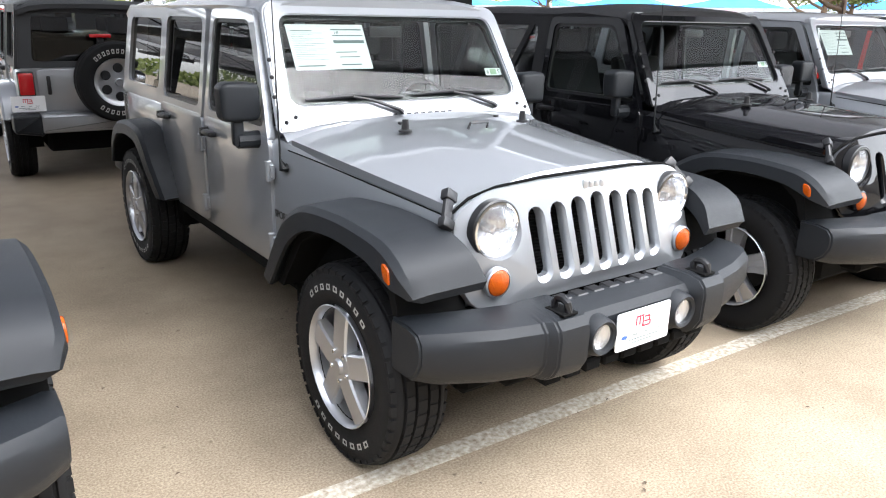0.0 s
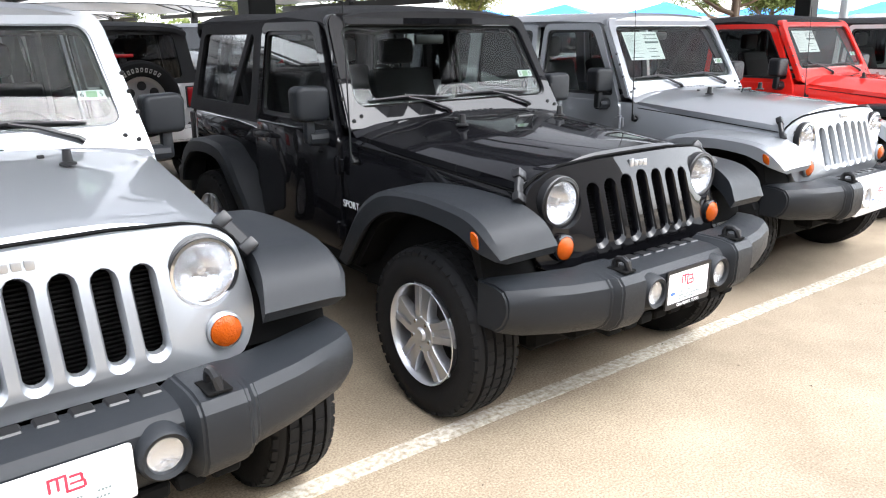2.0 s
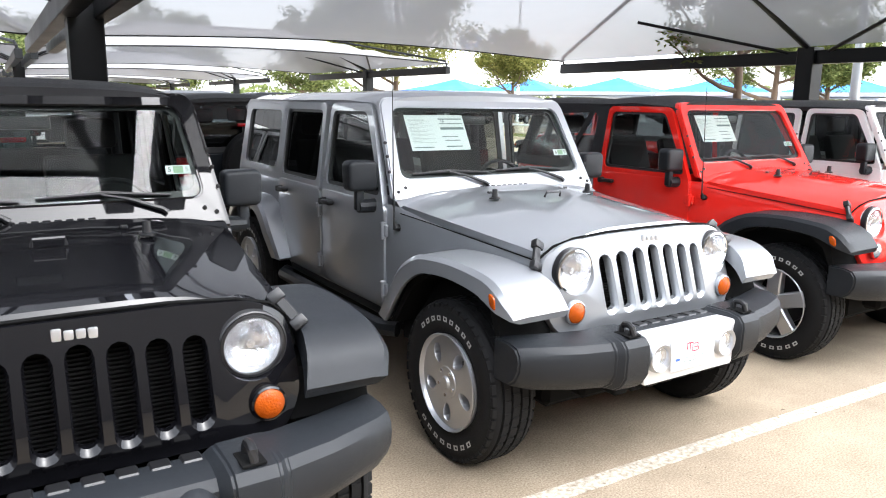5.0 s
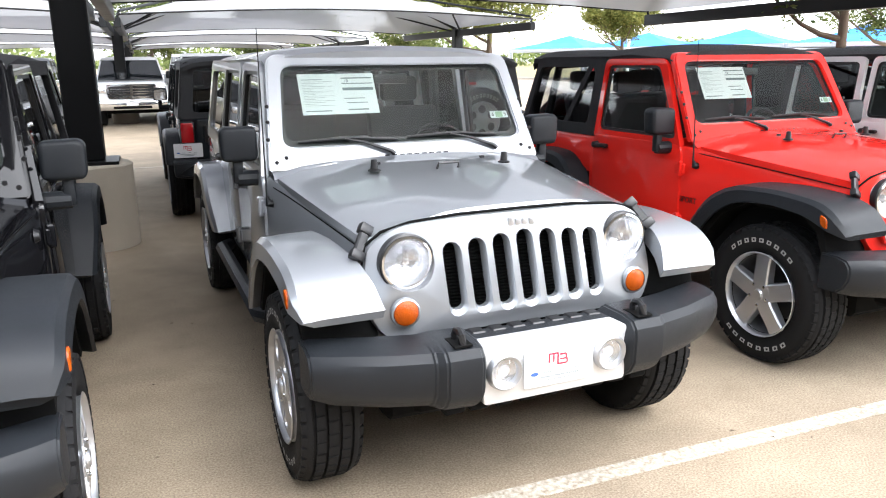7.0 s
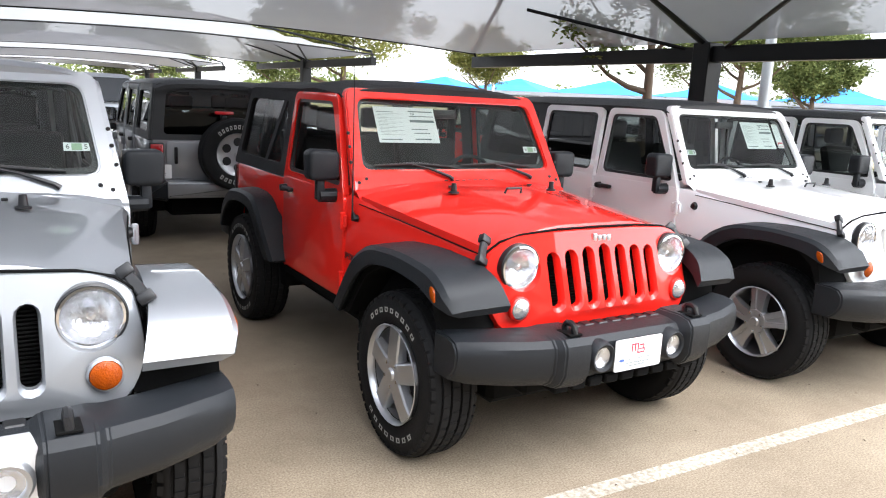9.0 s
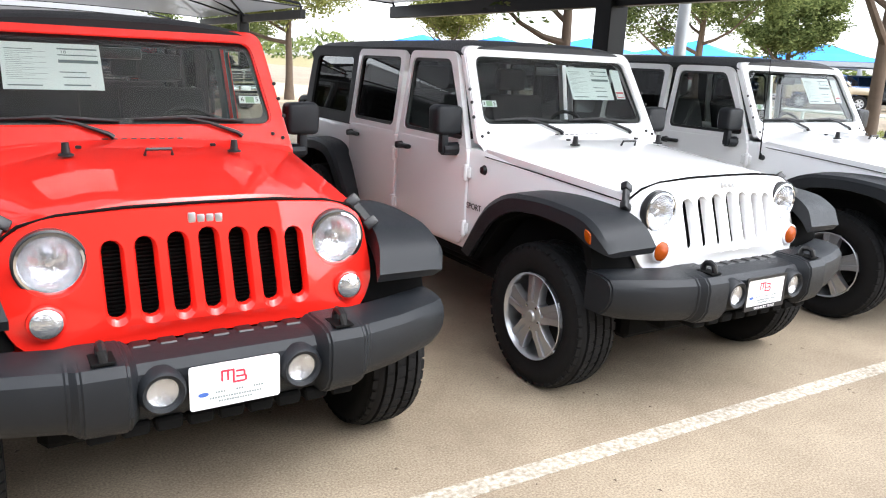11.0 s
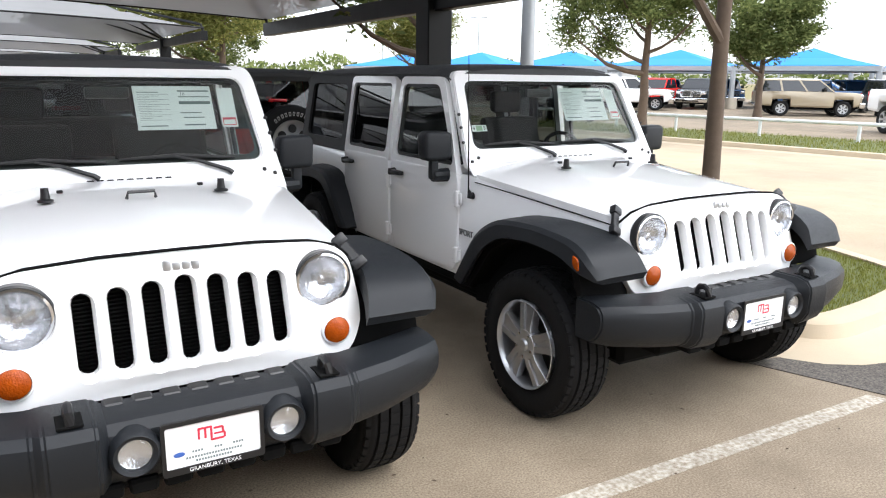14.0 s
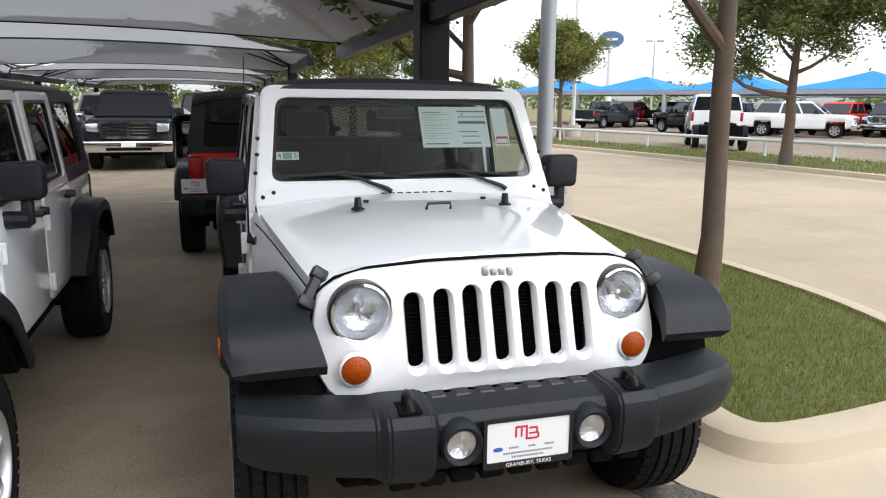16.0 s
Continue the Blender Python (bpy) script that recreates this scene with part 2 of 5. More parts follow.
def prism(pts, a0, a1, axis="x", b=0.0, seg=2, bm=None):
    """A polygon extruded from a0 to a1 along axis. pts: the other two coordinates in the order x, y, z."""
    own = bmesh.new()
    def at(p, a):
        return {"x": (a, p[0], p[1]), "y": (p[0], a, p[1]), "z": (p[0], p[1], a)}[axis]
    v0 = [own.verts.new(at(p, a0)) for p in pts]
    v1 = [own.verts.new(at(p, a1)) for p in pts]
    own.faces.new(v0)
    own.faces.new(v1[::-1])
    k = len(pts)
    for i in range(k):
        own.faces.new((v0[i], v1[i], v1[(i + 1) % k], v0[(i + 1) % k]))
    bmesh.ops.recalc_face_normals(own, faces=own.faces[:])
    if b:
        es = [e for e in own.edges if len(e.link_faces) == 2 and e.calc_face_angle(0) > 0.5]
        bmesh.ops.bevel(own, geom=es, offset=b, segments=seg, affect="EDGES", profile=0.5)
    return merge(bm, own)


def sheet(pts, a, axis="x"):
    """One flat polygon, for a pane."""
    own = bmesh.new()
    own.faces.new([own.verts.new({"x": (a, p[0], p[1]), "y": (p[0], a, p[1])}[axis]) for p in pts])
    return own


def loft(rings, caps=True, closed=True, bm=None, loop=False):
    own = bmesh.new()
    vs = [[own.verts.new(p) for p in r] for r in rings]
    k = len(rings[0])
    n = len(vs)
    for a in range(n if loop else n - 1):
        for i in range(k if closed else k - 1):
            own.faces.new((vs[a][i], vs[a][(i + 1) % k], vs[(a + 1) % n][(i + 1) % k], vs[(a + 1) % n][i]))
    if caps and closed and not loop:
        own.faces.new(vs[0][::-1])
        own.faces.new(vs[-1])
    bmesh.ops.recalc_face_normals(own, faces=own.faces[:])
    return merge(bm, own)


def lathe(profile, axis, c, seg=32, bm=None, close=False):
    """profile: (radius, height along the axis). c: the centre."""
    rings = []
    for k in range(seg):
        a = 2 * math.pi * k / seg
        u, v = math.cos(a), math.sin(a)
        ring = []
        for r, h in profile:
            p = {"x": (h, r * u, r * v), "y": (r * u, h, r * v), "z": (r * u, r * v, h)}[axis]
            ring.append((c[0] + p[0], c[1] + p[1], c[2] + p[2]))
        rings.append(ring)
    return loft(rings, caps=False, closed=close, bm=bm, loop=True)


def tube(path, r, seg=8, bm=None):
    path = [Vector(p) for p in path]
    rings = []
    for i, p in enumerate(path):
        d = (path[min(i + 1, len(path) - 1)] - path[max(i - 1, 0)]).normalized()
        s = d.orthogonal().normalized() if abs(d.z) > 0.9 else d.cross(Vector((0, 0, 1))).normalized()
        if i and s.dot(side) < 0:
            s = -s
        side = s
        t = d.cross(s)
        rr = r[i] if isinstance(r, (list, tuple)) else r
        rings.append([p + rr * (math.cos(2 * math.pi * k / seg) * s + math.sin(2 * math.pi * k / seg) * t) for k in range(seg)])
    return loft(rings, bm=bm)


def ringprism(outer, inner, a0, a1, axis="x", bm=None):
    """A frame: outer and inner outlines of one length, extruded along axis."""
    def at(p, a):
        return {"x": (a, p[0], p[1]), "y": (p[0], a, p[1]), "z": (p[0], p[1], a)}[axis]
    return loft([[at(o, a0), at(o, a1), at(i, a1), at(i, a0)] for o, i in zip(outer, inner)], caps=False, bm=bm, loop=True)


def rounded(pts, r, seg=4):
    """Rounds the corners of a polygon; r may be one number or one for each corner."""
    out = []
    k = len(pts)
    for i in range(k):
        p, a, b = Vector(pts[i]), Vector(pts[i - 1]), Vector(pts[(i + 1) % k])
        rr = r[i] if isinstance(r, (list, tuple)) else r
        u, v = (a - p), (b - p)
        rr = min(rr, u.length * 0.45, v.length * 0.45)
        u, v = p + u.normalized() * rr, p + v.normalized() * rr
        for s in range(seg + 1):
            t = s / seg
            q = (1 - t) ** 2 * u + 2 * t * (1 - t) * p + t * t * v
            out.append((q.x, q.y))
    return out


def flipx(bm):
    for v in bm.verts:
        v.co.x = -v.co.x
    bmesh.ops.reverse_faces(bm, faces=bm.faces[:])
    return bm


def part(name, bm, material, parent=None, label="", sharp=35, smooth=True):
    me = bpy.data.meshes.new(name)
    bm.normal_update()
    bm.to_mesh(me)
    bm.free()
    me.materials.append(material)
    if smooth:
        me.polygons.foreach_set("use_smooth", [True] * len(me.polygons))
        me.set_sharp_from_angle(angle=radians(sharp))
    ob = new(name, me)
    if parent is not None:
        ob.parent = parent
    if label:
        ob["label"] = label
    return ob


def words(name, text, size, m, material, parent=None, label="", depth=0.0008):
    cu = bpy.data.curves.new(name, "FONT")
    cu.body, cu.size, cu.align_x, cu.align_y, cu.extrude = text, size, "CENTER", "CENTER", depth
    tmp = new(name + "_tmp", cu)
    me = bpy.data.meshes.new_from_object(tmp.evaluated_get(bpy.context.evaluated_depsgraph_get()))
    bpy.data.objects.remove(tmp)
    me.materials.clear()
    me.materials.append(material)
    me.transform(m)
    ob = new(name, me)
    if parent is not None:
        ob.parent = parent
    if label:
        ob["label"] = label
    return ob


def empty(name, m, label, category, group="", kind=""):
    e = new(name)
    e.empty_display_size = 0.2
    e.matrix_world = m
    return tagged(e, label, category, group, kind)


# ---- ground ----
def slab(name, pts, z, material, label, category, thick=0.05, kind="structure"):
    ob = part(name, prism(pts, z - thick, z, "z"), material, None, "", smooth=False)
    return tagged(ob, label, category, "", kind)


slab("ground", [(-700, -400), (900, -400), (900, 900), (-700, 900)], 0.0, CONCRETE, "tan exposed-aggregate concrete lot with stains and grit", "ground", 0.3)
slab("road", [(22.3, -30), (39.5, -30), (33.7, 0), (28.2, 30.0), (22, 60), (10, 60), (21.5, 20), (22.3, 8)], 0.006, ROADC, "pale tan concrete driveway beyond the kerbed island", "road", 0.004)
slab("backdrop", [(48, 62), (250, -10), (600, 100), (500, 500), (40, 500)], 0.012, FIELD, "dry yellow grass field behind the far lot", "field", 0.004)
slab("pavement", [(18.9, 0.72), (19.27, -0.2), (24, -3.0), (24, -2.0), (20.6, 0.0), (19.9, 0.1), (19.3, 0.62)], 0.005, ASPHALT, "crumbling dark asphalt patch along the kerb", "pavement", 0.004)
slab("parking_line", [(-8, -0.145), (4.2, -0.095), (7.0, -0.03), (10.0, -0.035), (14.0, -0.06), (19.15, -0.05), (19.1, 0.05), (14.0, 0.04), (10.0, 0.065), (7.0, 0.07), (4.2, 0.005), (-8, -0.045)], 0.004, LINEPAINT, "worn white painted parking line on the concrete", "parking line", 0.003)
slab("parking_line", [(-8, 11.1), (18.6, 11.1), (18.6, 11.2), (-8, 11.2)], 0.004, LINEPAINT, "worn white painted parking line on the concrete", "parking line", 0.003)

# added out of view behind the camera to block low sky from the cars
tagged(part("wall_south", box(-45, 21, -12.4, -12.0, 0, 8.0), SKYBLOCK, None, smooth=False), "unseen dark brown wall added to block low sky light", "wall", "", "structure")

# ---- island with kerb and grass ----
ISLAND = rounded([(19.42, 0.56), (20.5, 0.66), (21.6, 0.95), (22.05, 2.5), (22.0, 7.0), (21.7, 12.4), (19.75, 12.2), (19.5, 6)], [0.55, 0.5, 0.8, 1.0, 0.5, 0.9, 0.6, 0.3], 6)
def inset(pts, d):
    c = [Vector(p) for p in pts]
    out = []
    for i, p in enumerate(c):
        t = (c[(i + 1) % len(c)] - c[i - 1]).normalized()
        out.append((p.x - t.y * d, p.y + t.x * d))
    return out
kerb_rings = []
for d, z in ((-0.34, 0.007), (-0.05, 0.02), (0.0, 0.05), (0.03, 0.14), (0.07, 0.165), (0.2, 0.165), (0.2, 0.0)):
    kerb_rings.append([(x, y, z) for x, y in inset(ISLAND, d)])
tagged(part("kerb", loft(kerb_rings, caps=False), KERB), "tan concrete kerb with gutter round the grass island", "kerb", "", "structure")
slab("lawn", inset(ISLAND, 0.2), 0.14, LAWN, "green mown lawn of the kerbed island", "lawn", 0.1)


def inside(p, poly):
    k, c = len(poly), False
    for i in range(k):
        (x1, y1), (x2, y2) = poly[i], poly[i - 1]
        if (y1 > p[1]) != (y2 > p[1]) and p[0] < (x2 - x1) * (p[1] - y1) / (y2 - y1) + x1:
            c = not c
    return c


def grass(name, poly, z, count, h, label, seed):
    rnd = random.Random(seed)
    xs, ys = [p[0] for p in poly], [p[1] for p in poly]
    verts, faces = [], []
    while len(faces) < count:
        x, y = rnd.uniform(min(xs), max(xs)), rnd.uniform(min(ys), max(ys))
        if not inside((x, y), poly):
            continue
        a, hh, w = rnd.uniform(0, 6.28), h * rnd.uniform(0.5, 1.2), 0.006 * h / 0.05
        dx, dy, l = math.cos(a) * w, math.sin(a) * w, rnd.uniform(-0.6, 0.6) * hh
        k = len(verts)
        verts += [(x - dx, y - dy, z - 0.01), (x + dx, y + dy, z - 0.01), (x + dy * l * 60 * 0.02 + l * math.sin(a), y + l * math.cos(a), z + hh)]
        faces.append((k, k + 1, k + 2))
    me = bpy.data.meshes.new(name)
    me.from_pydata(verts, [], faces)
    me.materials.append(GRASS)
    return tagged(new(name, me), label, "grass", "", "stuff")


grass("grass", inset(ISLAND, 0.2), 0.14, 70000, 0.036, "short green grass blades on the kerbed island", 3)
VERGE = [(34.6, -4), (38.6, -4), (36.4, 9.0), (34.4, 18.0), (31.3, 30.0), (28.6, 30.0), (31.1, 16.0), (32.5, 7.6)]
slab("lawn", VERGE, 0.12, LAWN, "green grass verge beyond the driveway", "lawn", 0.15)
grass("grass", VERGE, 0.12, 14000, 0.09, "green grass blades on the verge", 4)
tagged(part("kerb", loft([[(34.3 + d, -4, z), (32.2 + d, 7.6, z), (30.8 + d, 16.0, z), (28.3 + d, 30.0, z)] for d, z in ((-0.4, 0.008), (-0.02, 0.02), (0.0, 0.13), (0.2, 0.14), (0.35, 0.12))], caps=False, closed=False), KERB), "tan concrete kerb of the far grass verge", "kerb", "", "structure")

# ---- white pipe rail on the verge ----
RAIL = [(37.6, -3.0), (36.4, 4.0), (35.2, 10.1), (33.8, 15.4), (32.9, 20.0), (31.6, 25.5), (30.4, 30.0)]
rail = empty("pipe_rail", pose(0, 0, 0), "low white painted pipe rail on posts along the verge", "rail")
part("pipe", tube([(x, y, 0.62) for x, y in RAIL], 0.055, 10), WHITERAIL, rail)
for (xa, ya), (xb, yb) in zip(RAIL[:-1], RAIL[1:]):
    for s in (0.0, 0.5):
        x, y = xa + (xb - xa) * s, ya + (yb - ya) * s
        part("post", tube([(x, y, -0.02), (x, y, 0.6)], 0.05, 10), WHITERAIL, rail)


# ---- shade canopies ----
def canopy(x0, x1, y0, ym, y1, label, z=2.62, posts=(True, True), ridge=4.0):
    c = empty("shade_canopy", pose(0, 0, 0), label, "canopy", "shade canopies")
    hip = (x1 - x0) * 0.28
    ze = z + 0.12
    nx, ny = 24, 10
    bm = bmesh.new()
    def height(u, v):
        # hipped tent with sagging edges
        x, y = x0 + u * (x1 - x0), y0 + v * (y1 - y0)
        d = min((x - x0) / hip, (x1 - x) / hip, (y - y0) / (ym - y0), (y1 - y) / (y1 - ym), 1.0)
        sag = 0.30 * math.sin(math.pi * u) * (abs(v - 0.5) * 2) ** 6
        return ze + (ridge - ze) * d * (0.86 + 0.14 * d) + sag * 0.6
    us = sorted(set([i / nx for i in range(nx + 1)] + [hip / (x1 - x0), 1 - hip / (x1 - x0)]))
    vs = sorted(set([j / ny for j in range(ny + 1)] + [(ym - y0) / (y1 - y0)]))
    g = [[bm.verts.new((x0 + u * (x1 - x0), y0 + v * (y1 - y0), height(u, v))) for v in vs] for u in us]
    for a in range(len(us) - 1):
        for b in range(len(vs) - 1):
            bm.faces.new((g[a][b], g[a + 1][b], g[a + 1][b + 1], g[a][b + 1]))
    part("fabric", bm, CLOTH, c, "grey woven shade cloth", sharp=30)
    for y in (y0, y1):
        part("hem", tube([(x0 + u * (x1 - x0), y, height(u, 0)) for u in us], 0.022, 6), STEEL, c, "dark cable hem")
    for x, has, s in ((x0, posts[0], 1), (x1, posts[1], -1)):
        part("beam", box(x - 0.08, x + 0.08, y0, y1, z - 0.17, z + 0.05, 0.01, 1), STEEL, c)
        for yy, t in ((y0, 1), (y1, -1)):
            part("strut", tube([(x, yy + t * 0.06, z), (x + s * 0.06, yy + t * 0.06, z + 0.2), (x + s * hip, ym, ridge - 0.05)], 0.035, 6), STEEL, c)
        part("strut", tube([(x, ym, z + 0.05), (x + s * hip * 0.5, ym, z + 0.75), (x + s * hip, ym, ridge - 0.05)], 0.05, 6), STEEL, c)
        for yy in (ym - 2.6, ym + 2.6):
            part("brace", tube([(x, ym + (yy - ym) * 0.1, z), (x + s * hip * 0.45, yy, z + 0.62)], 0.03, 6), STEEL, c)
        if has:
            xp = x - 0.15 if s > 0 else x
            part("post", box(xp - 0.15, xp + 0.15, ym - 0.15, ym + 0.15, 0.83, z + 0.1, 0.012, 1), STEEL, c)
            part("base_plate", box(xp - 0.27, xp + 0.27, ym - 0.27, ym + 0.27, 0.8, 0.83, 0.004, 1), STEEL, c)
            part("pedestal", lathe([(0.0, 0.8), (0.36, 0.8), (0.38, 0.78), (0.38, -0.02), (0.0, -0.02)], "z", (xp, ym, 0), 28), PEDESTAL, c, "round cast concrete pedestal")
    part("ridge_pipe", tube([(x0 + hip, ym, ridge - 0.06), (x1 - hip, ym, ridge - 0.06)], 0.05, 8), STEEL, c)
    return c


NEAR = "grey hipped shade canopy on black steel posts over parked cars"
for row, (y0, ym, y1) in enumerate(((0.2, 5.4, 11.7), (16.9, 22.4, 28.0), (33.6, 39.2, 44.9), (50.5, 56.1, 61.8))):
    for k in range(5):
        x1 = 19.27 - 10.92 * k - (0.15 if k else 0)
        canopy(19.27 - 10.92 * (k + 1) + 0.15, x1, y0, ym, y1, NEAR, z=2.58 if row == 0 else 2.7, posts=(True, k == 0))


# ---- off-road car ----
def lean(bm):
    for v in bm.verts:
        if v.co.z > 1.14:
            v.co.x -= math.copysign((v.co.z - 1.14) * 0.13, v.co.x) if abs(v.co.x) > 0.2 else 0
    return bm


def gy(x, z):
    return -0.045 + 0.16 * x * x + (0.33 * (z - 0.8) if z > 0.8 else 0.1 * (0.8 - z)) + (3.0 * (abs(x) - 0.52) ** 2 if abs(x) > 0.52 else 0)


def grille_panel():
    bm = bmesh.new()
    outer = rounded([(-0.585, 0.692), (0.585, 0.692), (0.645, 0.83), (0.615, 1.04), (0.5, 1.105), (0.25, 1.125), (-0.25, 1.125), (-0.5, 1.105), (-0.615, 1.04), (-0.645, 0.83)], [0.09, 0.09, 0.3, 0.12, 0.1, 0.1, 0.1, 0.1, 0.12, 0.3], 4)
    def slot(k, w, zb, zt):
        x = (k - 3) * 0.102
        zt -= 0.008 * abs(k - 3)
        return [(x + w * math.cos(a), zt - w + w * math.sin(a)) for a in [math.pi * i / 6 for i in range(7)]] + [(x + w * math.cos(a), zb + w + w * math.sin(a)) for a in [math.pi + math.pi * i / 6 for i in range(7)]]
    holes = [slot(k, 0.0375, 0.764, 1.06) for k in range(7)]
    for s in (-1, 1):
        holes.append([(s * 0.482 + 0.104 * math.cos(2 * math.pi * i / 28), 0.974 + 0.104 * math.sin(2 * math.pi * i / 28)) for i in range(28)])
    edges, loops = [], []
    for pts in [outer] + holes:
        vs = [bm.verts.new((x, 0, z)) for x, z in pts]
        loops.append(vs)
        edges += [bm.edges.new((vs[i], vs[(i + 1) % len(vs)])) for i in range(len(vs))]
    bmesh.ops.triangle_fill(bm, use_beauty=True, edges=edges)
    for f in bm.faces:
        if f.normal.y > 0:
            f.normal_flip()
    # rims go back
    for n, vs in enumerate(loops):
        depth = 0.03 if n < 8 else 0.055
        cx = sum(v.co.x for v in vs) / len(vs)
        cz = sum(v.co.z for v in vs) / len(vs)
        grow = []
        if 0 < n < 8:
            # chamfered slot, its foot sloping in most
            for d, w, zb, zt in ((0.004, 0.0355, 0.767, 1.058), (0.018, 0.029, 0.783, 1.052), (0.045, 0.029, 0.784, 1.052)):
                grow.append([bm.verts.new((x, d, z)) for x, z in slot(n - 1, w, zb, zt)])
        else:
            for d, sc in (((0.008, 0.985), (depth, 0.96)) if n else ((0.006, 1.006), (0.016, 1.01), (0.19, 1.01))):
                grow.append([bm.verts.new((cx + (v.co.x - cx) * sc, d, cz + (v.co.z - cz) * sc)) for v in vs])
        last = vs
        for ring in grow:
            for i in range(len(vs)):
                j = (i + 1) % len(vs)
                bm.faces.new((last[i], last[j], ring[j], ring[i]))
            last = ring
    for v in bm.verts:
        v.co.y += gy(v.co.x, v.co.z)
    bmesh.ops.recalc_face_normals(bm, faces=bm.faces[:])
    return bm


def hood_half(y):
    t = max(0, min(1, y / 1.2))
    return 0.60 + 0.135 * t ** 0.9


def hood_panel():
    rings = []
    for y in (0.045, 0.06, 0.10, 0.25, 0.5, 0.8, 1.05, 1.18):
        w = hood_half(y)
        t = y / 1.18
        zc, ze = 1.135 + 0.075 * t, 1.045 + 0.105 * t
        if y < 0.05:
            zc -= 0.014
            ze -= 0.01
        up, n = [], 16
        for i in range(n + 1):
            u = -1 + 2 * i / n
            flat = 1 - abs(u) ** 3.2
            bulge = 0.012 * max(0, 1 - (abs(u) / 0.62) ** 6)
            yy = y + (gy(u * w, 1.1) + 0.045 - 0.042 if y < 0.2 else 0) * (1 - min(1, y / 0.2)) + (0.05 * (1 - u * u) if y > 1.1 else 0)
            up.append((u * w, yy, ze + (zc - ze) * flat + bulge))
        low = [(p[0] * 0.97, p[1], p[2] - 0.05) for p in reversed(up)]
        rings.append([(-w, up[0][1], ze - 0.035)] + up + [(w, up[-1][1], ze - 0.035)] + low)
    return loft(rings)


def body_shell(tail, axle):
    ys = [(0.15, 0.622, 0.66, 1.02), (0.3, 0.64, 0.66, 1.035), (0.8, 0.70, 0.62, 1.085), (1.16, 0.755, 0.50, 1.125), (1.22, 0.77, 0.50, 1.14), (1.4, 0.772, 0.50, 1.14), (axle - 0.53, 0.772, 0.50, 1.14), (axle - 0.52, 0.772, 0.84, 1.14), (axle + 0.47, 0.772, 0.84, 1.14), (axle + 0.48, 0.772, 0.56, 1.14), (tail - 0.05, 0.765, 0.56, 1.14), (tail, 0.74, 0.57, 1.13)]
    rings = []
    for y, w, zb, zt in ys:
        rings.append([(-w + 0.02, y, zb), (-w, y, zb + 0.04), (-w - 0.006, y, (zb + zt) / 2), (-w, y, zt - 0.03), (-w + 0.02, y, zt), (w - 0.02, y, zt), (w, y, zt - 0.03), (w + 0.006, y, (zb + zt) / 2), (w, y, zb + 0.04), (w - 0.02, y, zb)])
    return loft(rings)


def flare(outer, inner, xin_front, xin_rear):
    """Wheel flare: a band outside, its top running in to the body. outer and inner: (y, z) outlines of one length."""
    rings = []
    k = len(outer)
    for i, (o, n) in enumerate(zip(outer, inner)):
        t = i / (k - 1)
        xi = xin_front + (xin_rear - xin_front) * t
        tip = -0.03 * max(0.0, 1 - t / 0.14)
        mid = (o[0] * 0.75 + n[0] * 0.25, o[1] * 0.75 + n[1] * 0.25)
        rings.append([(xi, o[0] - 0.01, o[1] + 0.01), (0.84, o[0], o[1] + 0.004), (0.905 + tip, o[0], o[1]), (0.928 + tip, mid[0], mid[1]), (0.937 + tip, n[0], n[1]), (0.922 + tip, n[0], n[1] - 0.004), (0.86, n[0] * 0.5 + o[0] * 0.5, n[1] * 0.5 + o[1] * 0.5 - 0.02), (xi, n[0] * 0.5 + o[0] * 0.5, n[1] * 0.5 + o[1] * 0.5 - 0.02)])
    return loft(rings)


def dense(pts, n=4):
    out = []
    for a, b in zip(pts[:-1], pts[1:]):
        for i in range(n):
            out.append((a[0] + (b[0] - a[0]) * i / n, a[1] + (b[1] - a[1]) * i / n))
    out.append(pts[-1])
    for _ in range(2):
        out = [out[0]] + [((a[0] + 2 * b[0] + c[0]) / 4, (a[1] + 2 * b[1] + c[1]) / 4) for a, b, c in zip(out[:-2], out[1:-1], out[2:])] + [out[-1]]
    return out


def bumper_mesh():
    rows = [(0.0, -0.285, 0.475, 0.70, -0.06), (0.29, -0.285, 0.475, 0.70, -0.06), (0.32, -0.335, 0.47, 0.722, -0.06), (0.455, -0.33, 0.475, 0.722, -0.05), (0.485, -0.295, 0.485, 0.712, -0.04), (0.64, -0.265, 0.495, 0.716, -0.01), (0.82, -0.20, 0.51, 0.72, 0.04), (0.895, -0.145, 0.525, 0.712, 0.09)]
    rings = []
    for x, yf, zb, zt, yb in [(-r[0], *r[1:]) for r in rows[:0:-1]] + rows:
        h = zt - zb
        yf += 0.055
        zb, zt = zb + 0.012, zt + 0.012
        rings.append([(x, yb, zt), (x, yf + 0.085, zt), (x, yf + 0.03, zt - 0.012), (x, yf + 0.006, zt - 0.04), (x, yf, zt - 0.07), (x, yf + 0.004, zb + 0.075), (x, yf + 0.03, zb + 0.03), (x, yf + 0.07, zb), (x, yb, zb)])
    bm = loft(rings)
    es = [e for e in bm.edges if abs(e.verts[0].co.x - e.verts[1].co.x) < 1e-5 and 0.3 < abs(e.verts[0].co.x) < 0.91]
    bmesh.ops.bevel(bm, geom=es, offset=0.008, segments=2, affect="EDGES")
    return bm


